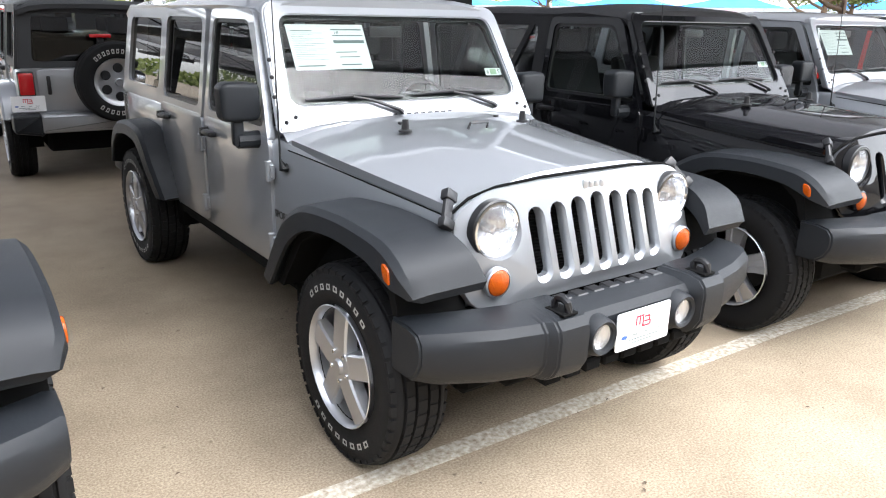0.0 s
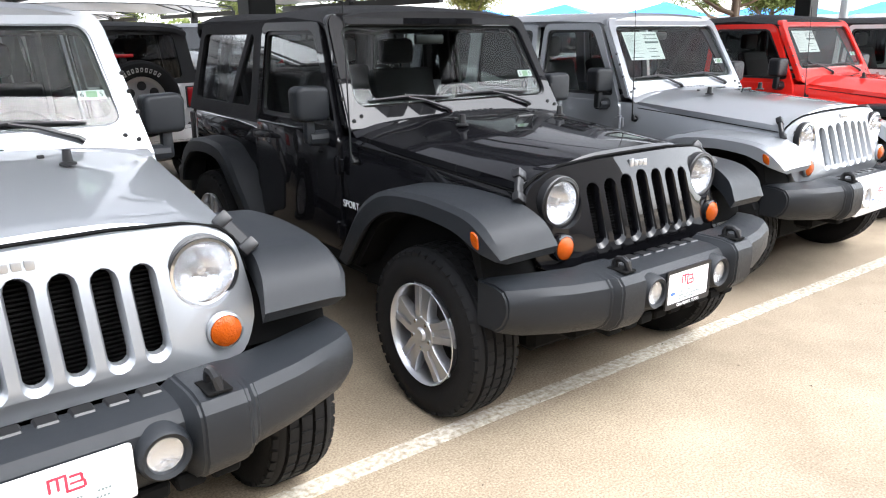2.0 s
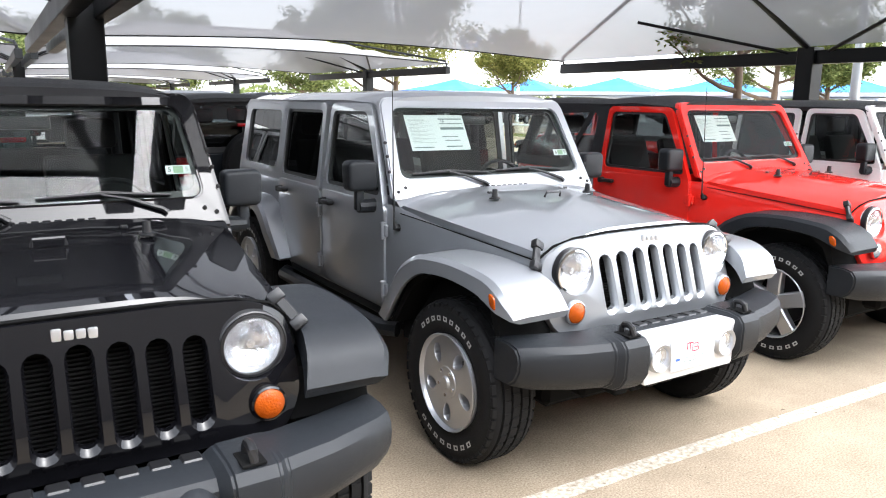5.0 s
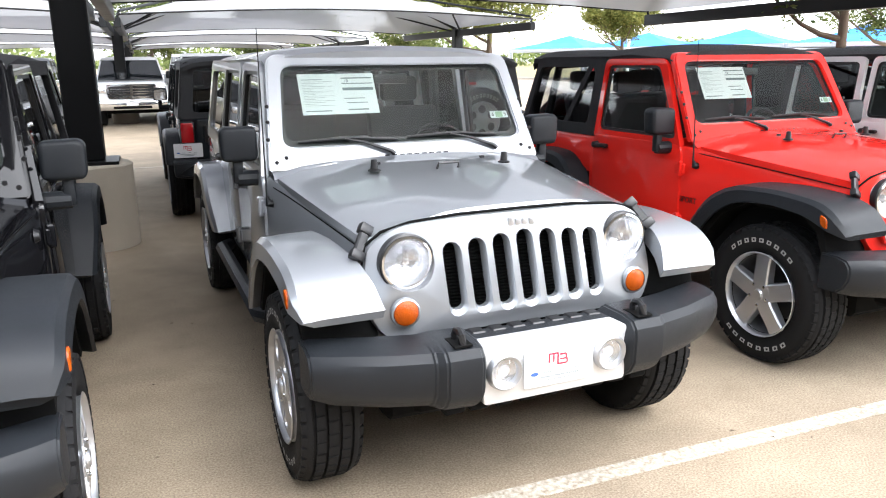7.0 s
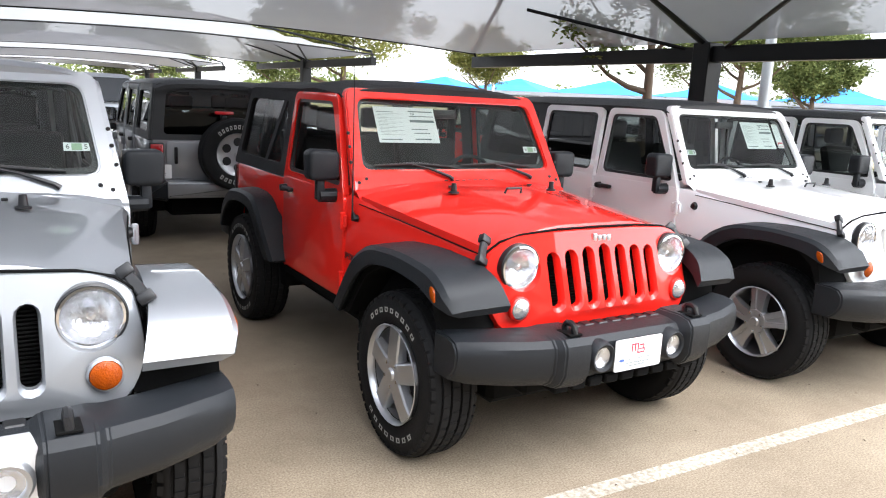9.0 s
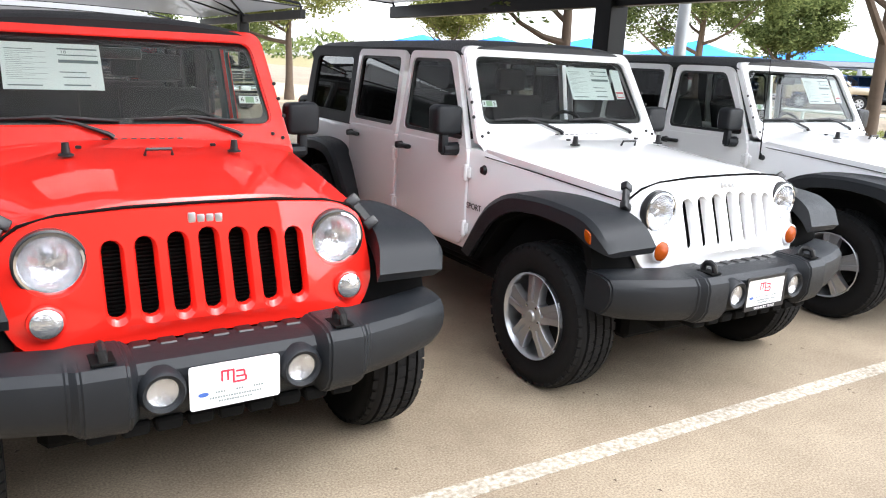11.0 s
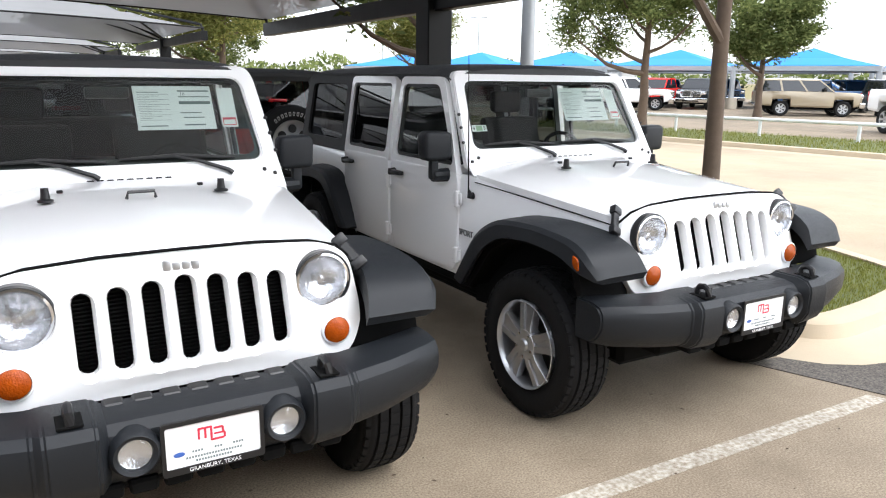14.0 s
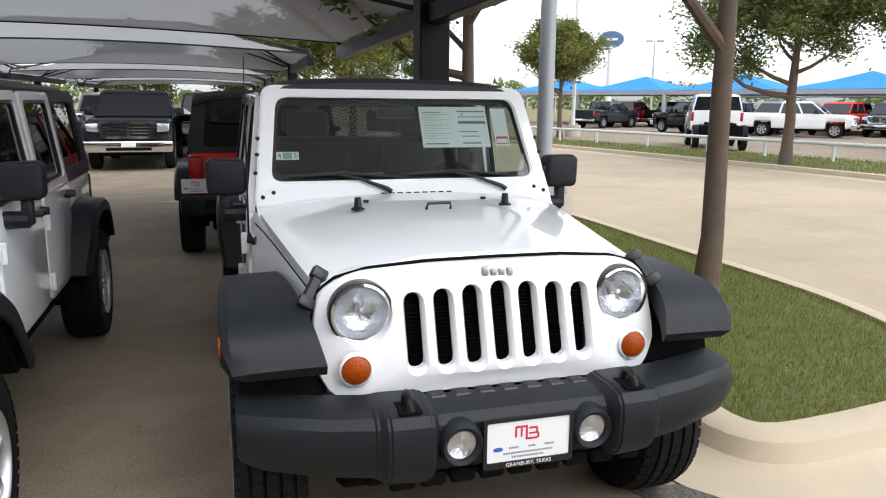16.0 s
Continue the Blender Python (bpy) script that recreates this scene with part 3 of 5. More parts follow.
def tyre_mesh(r, w, c):
    h = w / 2
    prof = [(r * 0.56, -h * 0.72), (r * 0.62, -h * 0.9), (r * 0.78, -h), (r * 0.92, -h * 0.95), (r * 0.975, -h * 0.8)]
    for a, b in ((-0.62, -0.56), (-0.24, -0.18), (0.18, 0.24), (0.56, 0.62)):
        prof += [(r * 0.99, h * a - 0.004), (r * 0.962, h * a), (r * 0.962, h * b), (r * 0.99, h * b + 0.004)]
    prof += [(r * 0.975, h * 0.8), (r * 0.92, h * 0.95), (r * 0.78, h), (r * 0.62, h * 0.9), (r * 0.56, h * 0.72)]
    return lathe(prof, "x", c, 56)


def tread_mesh(r, w, c, n=44):
    """Lugs and shoulder blocks of the tread."""
    verts, faces = [], []
    h = w / 2
    for row, (a, b, off, r0, r1) in enumerate(((-0.98, -0.64, 0, 0.95, 0.985), (-0.54, -0.26, 0.5, 1.0, 1.0), (-0.16, 0.16, 0, 1.0, 1.0), (0.26, 0.54, 0.5, 1.0, 1.0), (0.64, 0.98, 0, 0.985, 0.95))):
        for k in range(n):
            t0, t1 = 2 * math.pi * (k + off) / n, 2 * math.pi * (k + off + 0.74) / n
            i = len(verts)
            for t in (t0, t1):
                for x, rr in ((a * h, r * r0), (b * h, r * r1)):
                    for d in (0.955, 1.0):
                        verts.append((c[0] + x, c[1] + rr * d * math.cos(t), c[2] + rr * d * math.sin(t)))
            faces += [(i + 1, i + 3, i + 7, i + 5), (i, i + 1, i + 5, i + 4), (i + 2, i + 6, i + 7, i + 3), (i, i + 2, i + 3, i + 1), (i + 4, i + 5, i + 7, i + 6)]
    bm = bmesh.new()
    vs = [bm.verts.new(v) for v in verts]
    for f in faces:
        bm.faces.new([vs[q] for q in f])
    bmesh.ops.recalc_face_normals(bm, faces=bm.faces[:])
    return bm


def arc_marks(r0, r1, x, c, a0, a1, n, seed):
    """Raised bars in place of the tyre lettering."""
    rnd = random.Random(seed)
    bm = bmesh.new()
    for k in range(n):
        t0 = a0 + (a1 - a0) * k / n
        t1 = t0 + (a1 - a0) / n * 0.62
        q = [(x, c[1] + rr * math.cos(t), c[2] + rr * math.sin(t)) for rr, t in ((r0, t0), (r1, t0 + 0.01), (r1, t1), (r0, t1 - 0.01 * (k % 2)))]
        t = (t0 + t1) / 2
        inner = [(x, c[1] + rr * math.cos(a), c[2] + rr * math.sin(a)) for rr, a in ((r0 * 0.75 + r1 * 0.25, t0 * 0.7 + t1 * 0.3), (r0 * 0.25 + r1 * 0.75, t0 * 0.7 + t1 * 0.3), (r0 * 0.25 + r1 * 0.75, t0 * 0.3 + t1 * 0.7), (r0 * 0.75 + r1 * 0.25, t0 * 0.3 + t1 * 0.7))]
        loft([[o, i] for o, i in zip(q, inner)], caps=False, closed=False, bm=bm, loop=True)
    return bm


def holed_face(x, xo, y, z, rr, side):
    """Dished wheel face with five egg-shaped openings and walls behind them."""
    bm = bmesh.new()
    loops = [[(rr * 0.97 * math.cos(2 * math.pi * i / 50), rr * 0.97 * math.sin(2 * math.pi * i / 50)) for i in range(50)]]
    for k in range(5):
        a = 2 * math.pi * (k + 0.5) / 5 + math.pi / 2
        pts = []
        for i in range(16):
            t = 2 * math.pi * i / 16
            u = rr * (0.63 + 0.20 * math.cos(t))
            v = rr * (0.135 + 0.035 * math.cos(t)) * math.sin(t) + 0.12 * (u - rr * 0.63)
            pts.append((u * math.cos(a) - v * math.sin(a), u * math.sin(a) + v * math.cos(a)))
        loops.append(pts)
    edges, rims = [], []
    for pts in loops:
        vs = [bm.verts.new((0, p, q)) for p, q in pts]
        rims.append(vs)
        edges += [bm.edges.new((vs[i], vs[(i + 1) % len(vs)])) for i in range(len(vs))]
    bmesh.ops.triangle_fill(bm, use_beauty=True, edges=edges)
    for n, vs in enumerate(rims):
        cy, cz = sum(v.co.y for v in vs) / len(vs), sum(v.co.z for v in vs) / len(vs)
        last = vs
        for d, sc in ((0.012, 0.9 if n else 1.0), (0.05, 0.86 if n else 1.0)):
            ring = [bm.verts.new((-d, cy + (v.co.y - cy) * sc, cz + (v.co.z - cz) * sc)) for v in vs]
            for i in range(len(vs)):
                j = (i + 1) % len(vs)
                bm.faces.new((last[i], last[j], ring[j], ring[i]))
            last = ring
    for v in bm.verts:
        q = math.hypot(v.co.y, v.co.z) / rr
        v.co = Vector((xo + side * (v.co.x + 0.022 - 0.012 * q * q), y + v.co.y, z + v.co.z))
    bmesh.ops.recalc_face_normals(bm, faces=bm.faces[:])
    return bm


def wheel(car, name, x, y, z, r, style, letters, side):
    """Wheel with its outer face towards side (-1 or +1 in x)."""
    w = 0.245
    e = part(name, tyre_mesh(r, w, (x, y, z)), RUBBER, car, "black all-terrain tyre on a silver alloy rim")
    part("tread", tread_mesh(r, w, (x, y, z)), RUBBER, e, smooth=False)
    xo = x + side * 0.095
    rr = r * (0.60 if style != "five_wide" else 0.61)
    part("rim", lathe([(rr * 1.0, side * 0.125), (rr * 0.985, side * 0.128), (rr * 0.95, side * 0.118), (rr * 0.93, side * 0.09), (rr * 0.90, -side * 0.02), (rr * 0.88, -side * 0.1)], "x", (x, y, z), 40), ALLOY, e, "silver alloy rim")
    # disc colour already holds the shade behind the spokes
    part("brake_disc", lathe([(0.0, -side * 0.03), (rr * 0.66, -side * 0.03), (rr * 0.67, -side * 0.05)], "x", (x, y, z), 28), ALLOYSHADE, e, "brake disc behind the spokes, shade put into its colour")
    # added disc closes the wheel; its near-black stands for shade
    part("hub_back", lathe([(0.0, -side * 0.085), (rr * 0.92, -side * 0.085)], "x", (x, y, z), 28), UNDER, e, "near-black disc for the shade inside the wheel")
    if style == "five_hole":
        part("spokes", holed_face(x, xo, y, z, rr, side), ALLOY, e, "machined silver face with five oval openings", sharp=25)
    else:
        bm = bmesh.new()
        for k in range(5):
            a = 2 * math.pi * k / 5 + math.pi / 2
            def pt(rad, off, h):
                return (xo + side * h, y + rad * math.cos(a) - off * math.sin(a), z + rad * math.sin(a) + off * math.cos(a))
            def bar(prof):
                rings = []
                for rad, mid, off, h, deep in prof:
                    q = off * 0.84
                    rings.append([pt(rad, mid - off, h - 0.008), pt(rad, mid - q, h), pt(rad, mid + q, h), pt(rad, mid + off, h - 0.008), pt(rad, mid + off * 1.1, h - deep), pt(rad, mid - off * 1.1, h - deep)])
                loft(rings, bm=bm)
            if style == "five_wide":
                bar([(0.03, 0, 0.05, 0.022, 0.05), (0.10, 0, 0.05, 0.024, 0.05), (rr * 0.72, 0, 0.05, 0.018, 0.045), (rr * 0.96, 0, 0.056, 0.012, 0.03)])
            else:
                # paired ribs with a sunk web between them
                for m in (-1, 1):
                    bar([(0.04, m * 0.022, 0.02, 0.018, 0.05), (0.10, m * 0.027, 0.019, 0.024, 0.05), (rr * 0.65, m * 0.033, 0.018, 0.018, 0.045), (rr * 0.96, m * 0.046, 0.022, 0.01, 0.03)])
                bar([(0.05, 0, 0.03, 0.014, 0.04), (0.12, 0, 0.03, 0.010, 0.04), (rr * 0.65, 0, 0.03, 0.006, 0.03), (rr * 0.96, 0, 0.035, 0.002, 0.02)])
        part("spokes", bm, ALLOY, e, "silver spokes", sharp=25)
    hub = lathe([(0.0, side * 0.036), (0.026, side * 0.036), (0.031, side * 0.03), (0.033, side * 0.024), (0.078, side * 0.024), (0.084, side * 0.012), (0.084, -side * 0.04)], "x", (xo, y, z), 28)
    part("hub", hub, ALLOY, e)
    for k in range(5):
        a = 2 * math.pi * (k + 0.5) / 5 + math.pi / 2
        bm = lathe([(0.0, side * 0.032), (0.009, side * 0.03), (0.011, side * 0.015), (0.016, side * 0.021), (0.016, side * 0.0)], "x", (xo, y + 0.063 * math.cos(a), z + 0.063 * math.sin(a)), 10)
        part("lug_nut", bm, CHROME, e)
    if letters:
        xl = x + side * (w / 2 * 1.0 + 0.0022)
        part("lettering", arc_marks(r * 0.75, r * 0.81, xl - side * 0.0005, (x, y, z), radians(45), radians(135), 9, 1), LETTER, e, "white outlined raised lettering bars")["kind"] = "stuff"
        part("lettering", arc_marks(r * 0.75, r * 0.81, xl - side * 0.0005, (x, y, z), radians(-135), radians(-45), 8, 2), LETTER, e, "white outlined raised lettering bars")["kind"] = "stuff"
    return e


def plate(car, x, y, z, tilt, framed, turn=0.0):
    m = pose(x, y, z, 90 + tilt, 0, turn) @ Matrix.Diagonal((0.95, 0.95, 1, 1))
    def place(bm):
        bm.transform(m)
        return bm
    p = part("licence_plate", place(prism(rounded([(-0.155, -0.078), (0.155, -0.078), (0.155, 0.078), (-0.155, 0.078)], 0.012), 0.0, 0.006, "z")), PLATEW, car, "white dealer plate with red and blue print")
    if framed:
        o = rounded([(-0.163, -0.093), (0.163, -0.093), (0.163, 0.086), (-0.163, 0.086)], 0.012)
        i = rounded([(-0.150, -0.070), (0.150, -0.070), (0.150, 0.072), (-0.150, 0.072)], 0.008)
        part("plate_frame", place(ringprism(o, i, 0.0, 0.010, "z")), GLOSSBLACK, p, "black plate frame with white lettering")
        words("frame_text", "GRANBURY, TEXAS", 0.019, m @ pose(0, -0.082, 0.0105), PLATEW, p)
    bm = bmesh.new()
    for q in ((-0.05, -0.043, 0.012, 0.05), (-0.05, -0.004, 0.045, 0.052), (-0.03, -0.023, 0.012, 0.047), (-0.011, -0.004, 0.0, 0.047), (-0.011, 0.033, 0.0, 0.007), (0.0, 0.036, 0.019, 0.025), (0.0, 0.03, 0.038, 0.045), (0.031, 0.038, 0.003, 0.022), (0.026, 0.033, 0.023, 0.042)):
        prism(rounded([(q[0], q[2]), (q[1], q[2]), (q[1], q[3]), (q[0], q[3])], 0.003, 2), 0.0062, 0.0072, "z", bm=bm)
    part("plate_mark", place(bm), PLATERED, p, "red block monogram", smooth=False)["kind"] = "stuff"
    bm = bmesh.new()
    for xx in (-0.11, ):
        prism([(xx + 0.018 * math.cos(a), -0.025 + 0.008 * math.sin(a)) for a in [2 * math.pi * k / 16 for k in range(16)]], 0.0062, 0.007, "z", bm=bm)
    part("plate_print", place(bm), PLATEBLUE, p, smooth=False)
    bm = bmesh.new()
    for x0, x1, yy in ((-0.07, -0.03, -0.027), (0.0, 0.03, -0.027), (0.06, 0.1, -0.027), (-0.09, 0.09, -0.046), (-0.06, 0.06, -0.06)):
        k = int((x1 - x0) / 0.009)
        for i in range(k):
            prism([(x0 + i * 0.009, yy), (x0 + i * 0.009 + 0.006, yy), (x0 + i * 0.009 + 0.006, yy + 0.007), (x0 + i * 0.009, yy + 0.007)], 0.0062, 0.0068, "z", bm=bm)
    part("plate_print", place(bm), INK, p, smooth=False)


def seat(car, x, y, wide=0.5):
    s = part("seat", prism(rounded([(y - 0.25, 0.80), (y + 0.25, 0.76), (y + 0.42, 1.40), (y + 0.33, 1.43), (y + 0.17, 0.93), (y - 0.25, 0.95)], 0.05), x - wide / 2, x + wide / 2, "x", 0.03), SEAT, car, "dark cloth seat")
    for dx in ([0] if wide < 0.6 else [-wide * 0.3, wide * 0.3]):
        part("headrest", box(x + dx - 0.13, x + dx + 0.13, y + 0.37, y + 0.46, 1.45, 1.63, 0.035, 2), SEAT, s)


def shear_glass(pts, w):
    """Windscreen pane: (half width, y, z) rows, bowed a little."""
    rings = []
    for hw, y, z in pts:
        rings.append([(u * hw, y - 0.03 * (1 - u * u), z) for u in [-1 + 2 * i / 8 for i in range(9)]])
    return loft(rings, caps=False, closed=False)


def jeep(m, paint, doors, top, style, letters, tyre_r, flares, label, applique=False, framed=False, tag="", sticker="passenger", decal=False, name="off_road_car", front=True, antenna=True, amber=True, nudge=0.0, group="parked off-road cars"):
    car = empty(name, m, label, "car", group)
    wb = 2.946 if doors == 4 else 2.423
    ax, tail = 0.45, 0.45 + wb + 0.62
    ra = ax + wb
    flare_mat = paint if flares else PLASTIC
    lift = tyre_r - 0.385
    # shell
    part("body", body_shell(tail, ra), paint, car)
    part("underbody", box(-0.56, 0.56, 0.12, tail - 0.1, 0.30, 0.66, 0.03, 1), UNDER, car)
    part("underbody", box(-0.72, 0.72, 1.16, ra - 0.55, 0.42, 0.505, 0.01, 1), UNDER, car)
    part("axle", tube([(-0.7, ax, tyre_r - 0.01), (0.7, ax, tyre_r - 0.01)], 0.05, 8), UNDER, car)
    part("axle", tube([(-0.7, ra, tyre_r - 0.01), (0.7, ra, tyre_r - 0.01)], 0.06, 8), UNDER, car)
    for s in (-1, 1):
        part("wheel_liner", prism([(0.06, 0.70), (0.10, 0.86), (0.22, 0.925), (0.64, 0.925), (0.84, 0.83), (1.05, 0.55), (1.0, 0.55), (0.80, 0.80), (0.62, 0.89), (0.24, 0.89), (0.14, 0.82), (0.09, 0.70)], s * 0.6, s * 0.88, "x"), UNDER, car)
        part("wheel_liner", loft([[(s * (w + 0.012), y, 0.42), (s * (w + 0.022), y, 0.42), (s * (w + 0.022), y, zt), (s * (w + 0.012), y, zt)] for y, w, zt in ((0.13, 0.62, 0.93), (0.3, 0.64, 0.95), (0.8, 0.70, 0.92), (1.0, 0.735, 0.72), (1.10, 0.75, 0.58))]), UNDER, car, "black wheel arch liner")
        part("wheel_liner", box(*sorted((s * 0.60, s * 0.74)), ra - 0.51, ra + 0.46, 0.35, 0.93), UNDER, car)
    part("hood", hood_panel(), paint, car, sharp=30)
    # grille face
    g = part("grille", grille_panel(), paint, car, sharp=28)
    seam = [(-0.64, 0.93), (-0.62, 1.03), (-0.56, 1.082), (-0.45, 1.112), (-0.25, 1.13), (0.0, 1.134), (0.25, 1.13), (0.45, 1.112), (0.56, 1.082), (0.62, 1.03), (0.64, 0.93)]
    part("hood_seam", tube([(x, gy(x, z) + 0.012, z + 0.002) for x, z in seam], 0.006, 6), UNDER, g, "dark shut line under the hood")
    for s in (-1, 1):
        part("hood_seam", tube([(s * (max(hood_half(y), w) + 0.004), y, 1.006 + 0.089 * y) for y, w in ((0.16, 0.624), (0.3, 0.64), (0.55, 0.67), (0.8, 0.70), (1.0, 0.728), (1.16, 0.755))], 0.003, 6), UNDER, car, "dark shut line beside the hood")
    bm = bmesh.new()
    for k in range(26):
        box(-0.36, 0.36, 0.085, 0.1, 0.69 + k * 0.0135, 0.6955 + k * 0.0135, bm=bm)
    part("radiator_mesh", bm, UNDER, g, "black radiator fins", smooth=False)
    part("radiator", box(-0.362, 0.362, 0.102, 0.13, 0.66, 1.06), UNDER, g, "black radiator core")
    by = gy(0, 1.09)
    bm = bmesh.new()
    for x0, x1, z0, z1 in ((-0.062, -0.036, 1.072, 1.108), (-0.032, -0.006, 1.072, 1.1), (-0.002, 0.024, 1.072, 1.1), (0.028, 0.054, 1.066, 1.1)):
        box(x0, x1, by - 0.006, by + 0.006, z0, z1, 0.005, 2, bm=bm)
    part("badge", bm, ALLOY, g, "small silver badge on the grille")
    for s in (-1, 1):
        x, z = s * 0.482, 0.974
        y = gy(x, z)
        h = part("headlight", lathe([(0.0, 0.07), (0.05, 0.062), (0.085, 0.03), (0.093, 0.004)], "y", (x, y, z), 32), REFLECT, car, "round headlight with faceted reflector")
        part("bezel", lathe([(0.088, 0.0), (0.092, -0.008), (0.1, -0.006), (0.104, 0.01), (0.104, 0.05)], "y", (x, y, z), 36), CHROME if paint is not BLACKP else GLOSSBLACK, h)
        part("gasket", lathe([(0.1, -0.003), (0.104, -0.006), (0.109, -0.002), (0.109, 0.03)], "y", (x, y, z), 36), GLOSSBLACK, h, "thin dark gasket round the lamp")
        part("bulb_shield", lathe([(0.0, 0.0), (0.014, 0.003), (0.016, 0.05)], "y", (x, y + 0.015, z), 16), REFLECT, h)
        lens = part("lens", lathe([(0.0, -0.016), (0.04, -0.013), (0.075, -0.005), (0.09, 0.004)], "y", (x, y, z), 32), LENS, h, "clear lens")
        lens.visible_shadow = False
        xa, za = s * 0.51, 0.798
        ya = gy(xa, za)
        t = part("turn_signal", lathe([(0.0, -0.022), (0.03, -0.02), (0.047, -0.008), (0.05, 0.006)], "y", (xa, ya, za), 24), AMBER if amber else REFLECT, car, "round amber turn signal" if amber else "round clear turn signal")
        part("ring", lathe([(0.05, -0.008), (0.056, -0.004), (0.058, 0.012)], "y", (xa, ya, za), 24), paint, t)
    # flares
    fo = dense([(-0.055, 0.833), (-0.005, 0.925), (0.11, 0.985), (0.40, 1.005), (0.72, 0.985), (0.93, 0.87), (1.13, 0.58)])
    fi = dense([(-0.035, 0.823), (0.05, 0.853), (0.18, 0.905), (0.42, 0.925), (0.66, 0.90), (0.83, 0.80), (1.02, 0.56)])
    ro = dense([(ra - 0.62, 0.56), (ra - 0.46, 0.84), (ra - 0.30, 0.97), (ra, 0.985), (ra + 0.30, 0.95), (ra + 0.46, 0.82), (ra + 0.52, 0.64)])
    ri = dense([(ra - 0.52, 0.56), (ra - 0.40, 0.77), (ra - 0.25, 0.885), (ra, 0.90), (ra + 0.24, 0.87), (ra + 0.38, 0.77), (ra + 0.44, 0.64)])
    for s in (-1, 1):
        bm = flare(fo, fi, 0.61, 0.76)
        f = part("fender_flare", flipx(bm) if s < 0 else bm, flare_mat, car, "painted fender flare" if flares else "dark grey textured plastic fender flare", sharp=30)
        bm = flare(ro, ri, 0.76, 0.76)
        part("fender_flare", flipx(bm) if s < 0 else bm, flare_mat, car, "painted fender flare" if flares else "dark grey textured plastic fender flare", sharp=30)
        bm = prism(rounded([(0.03, 0.853), (0.075, 0.872), (0.085, 0.928), (0.04, 0.912)], 0.02), 0.912, 0.9385, "x", 0.006)
        part("side_marker", flipx(bm) if s < 0 else bm, AMBER, f, "amber side marker")
    # front bumper
    b = part("front_bumper", bumper_mesh(), PLASTIC, car, "dark grey textured plastic bumper", sharp=28)
    for k in range(9):
        x = (k - 4) * 0.085
        part("bumper_pad", box(x - 0.03, x + 0.03, -0.10, -0.04, 0.69, 0.717, 0.006, 1), GLOSSBLACK, b)
    for k in range(9):
        x = (k - 4) * 0.1
        part("air_dam_rib", prism([(x - 0.04, 0.455), (x + 0.04, 0.455), (x + 0.045, 0.50), (x - 0.045, 0.50)], -0.20, -0.06, "y", 0.008, 1), UNDER, b)
    part("crossmember", box(-0.5, 0.5, -0.06, 0.06, 0.40, 0.66, 0.02, 1), UNDER, car)
    for s in (-1, 1):
        part("tow_hook", tube([(s * 0.385, -0.165, 0.70), (s * 0.385, -0.165, 0.757), (s * 0.385, -0.178, 0.772), (s * 0.385, -0.205, 0.777), (s * 0.385, -0.226, 0.768), (s * 0.385, -0.232, 0.735)], 0.0145, 8), GLOSSBLACK, b, "black steel tow hook")
        part("tow_hook_slot", box(*sorted((s * 0.35, s * 0.42)), -0.245, -0.15, 0.728, 0.737, 0.002, 1), UNDER, b)
        fy = -0.240
        fog = part("fog_lamp", lathe([(0.0, 0.005), (0.012, 0.004), (0.035, -0.001), (0.047, -0.006)], "y", (s * 0.225, fy, 0.612), 24), REFLECT, b, "small round fog lamp")
        part("bezel", lathe([(0.046, -0.002), (0.05, -0.018), (0.062, -0.024), (0.07, -0.014), (0.078, 0.03)], "y", (s * 0.225, fy, 0.612), 28), ALLOY if applique else PLASTIC, fog, "silver lamp surround" if applique else "")
        part("lens", lathe([(0.0, -0.016), (0.03, -0.012), (0.048, -0.004)], "y", (s * 0.225, fy, 0.612), 24), LENS, fog).visible_shadow = False
    if applique:
        part("bumper_applique", prism(rounded([(-0.305, 0.487), (0.305, 0.487), (0.307, 0.712), (-0.307, 0.712)], 0.02), -0.2385, -0.14, "y", 0.006), SATIN, b, "bright silver bumper centre panel")
    plate(car, 0.0, -0.2445, 0.603, 0, framed)
    # hood fittings
    for s in (-1, 1):
        def tilt(bm):
            bm.transform(pose(s * 0.622, 0.15, 1.055, -30, -s * 34, 0))
            return bm
        l = part("hood_latch", tilt(box(-0.019, 0.019, -0.012, 0.014, -0.06, 0.05, 0.006, 1)), GLOSSBLACK, car, "black rubber hood latch")
        part("latch_top", tilt(box(-0.027, 0.027, -0.018, 0.02, 0.022, 0.064, 0.007, 2)), GLOSSBLACK, l)
        part("latch_base", tilt(box(-0.028, 0.028, -0.02, 0.016, -0.09, -0.05, 0.008, 2)), GLOSSBLACK, l)
        part("hood_bumper", lathe([(0.0, 0.045), (0.014, 0.043), (0.018, 0.0), (0.03, -0.005), (0.03, -0.012)], "z", (s * 0.34, 0.86, 1.213), 12), GLOSSBLACK, car, "black rubber hood bumper")
        part("washer_nozzle", box(s * 0.28 - 0.012, s * 0.28 + 0.012, 0.98, 1.0, 1.213, 1.226, 0.003, 1), GLOSSBLACK, car)
    part("hood_loop", tube([(-0.055, 0.78, 1.205), (-0.05, 0.77, 1.232), (0.05, 0.77, 1.232), (0.055, 0.78, 1.205)], 0.007, 6), GLOSSBLACK, car, "black hood loop")
    # cowl
    cowl = part("cowl", loft([[(u * 0.745, y + 0.04 * (1 - u * u) * (1 if y < 1.2 else 0.2), z - 0.04 * abs(u) ** 4) for u in [-1 + i / 5 for i in range(11)]] for y, z in ((1.195, 1.18), (1.23, 1.205), (1.30, 1.225), (1.34, 1.23), (1.34, 1.10), (1.195, 1.10))], caps=False, closed=False, loop=True), paint, car, sharp=30)
    bm = bmesh.new()
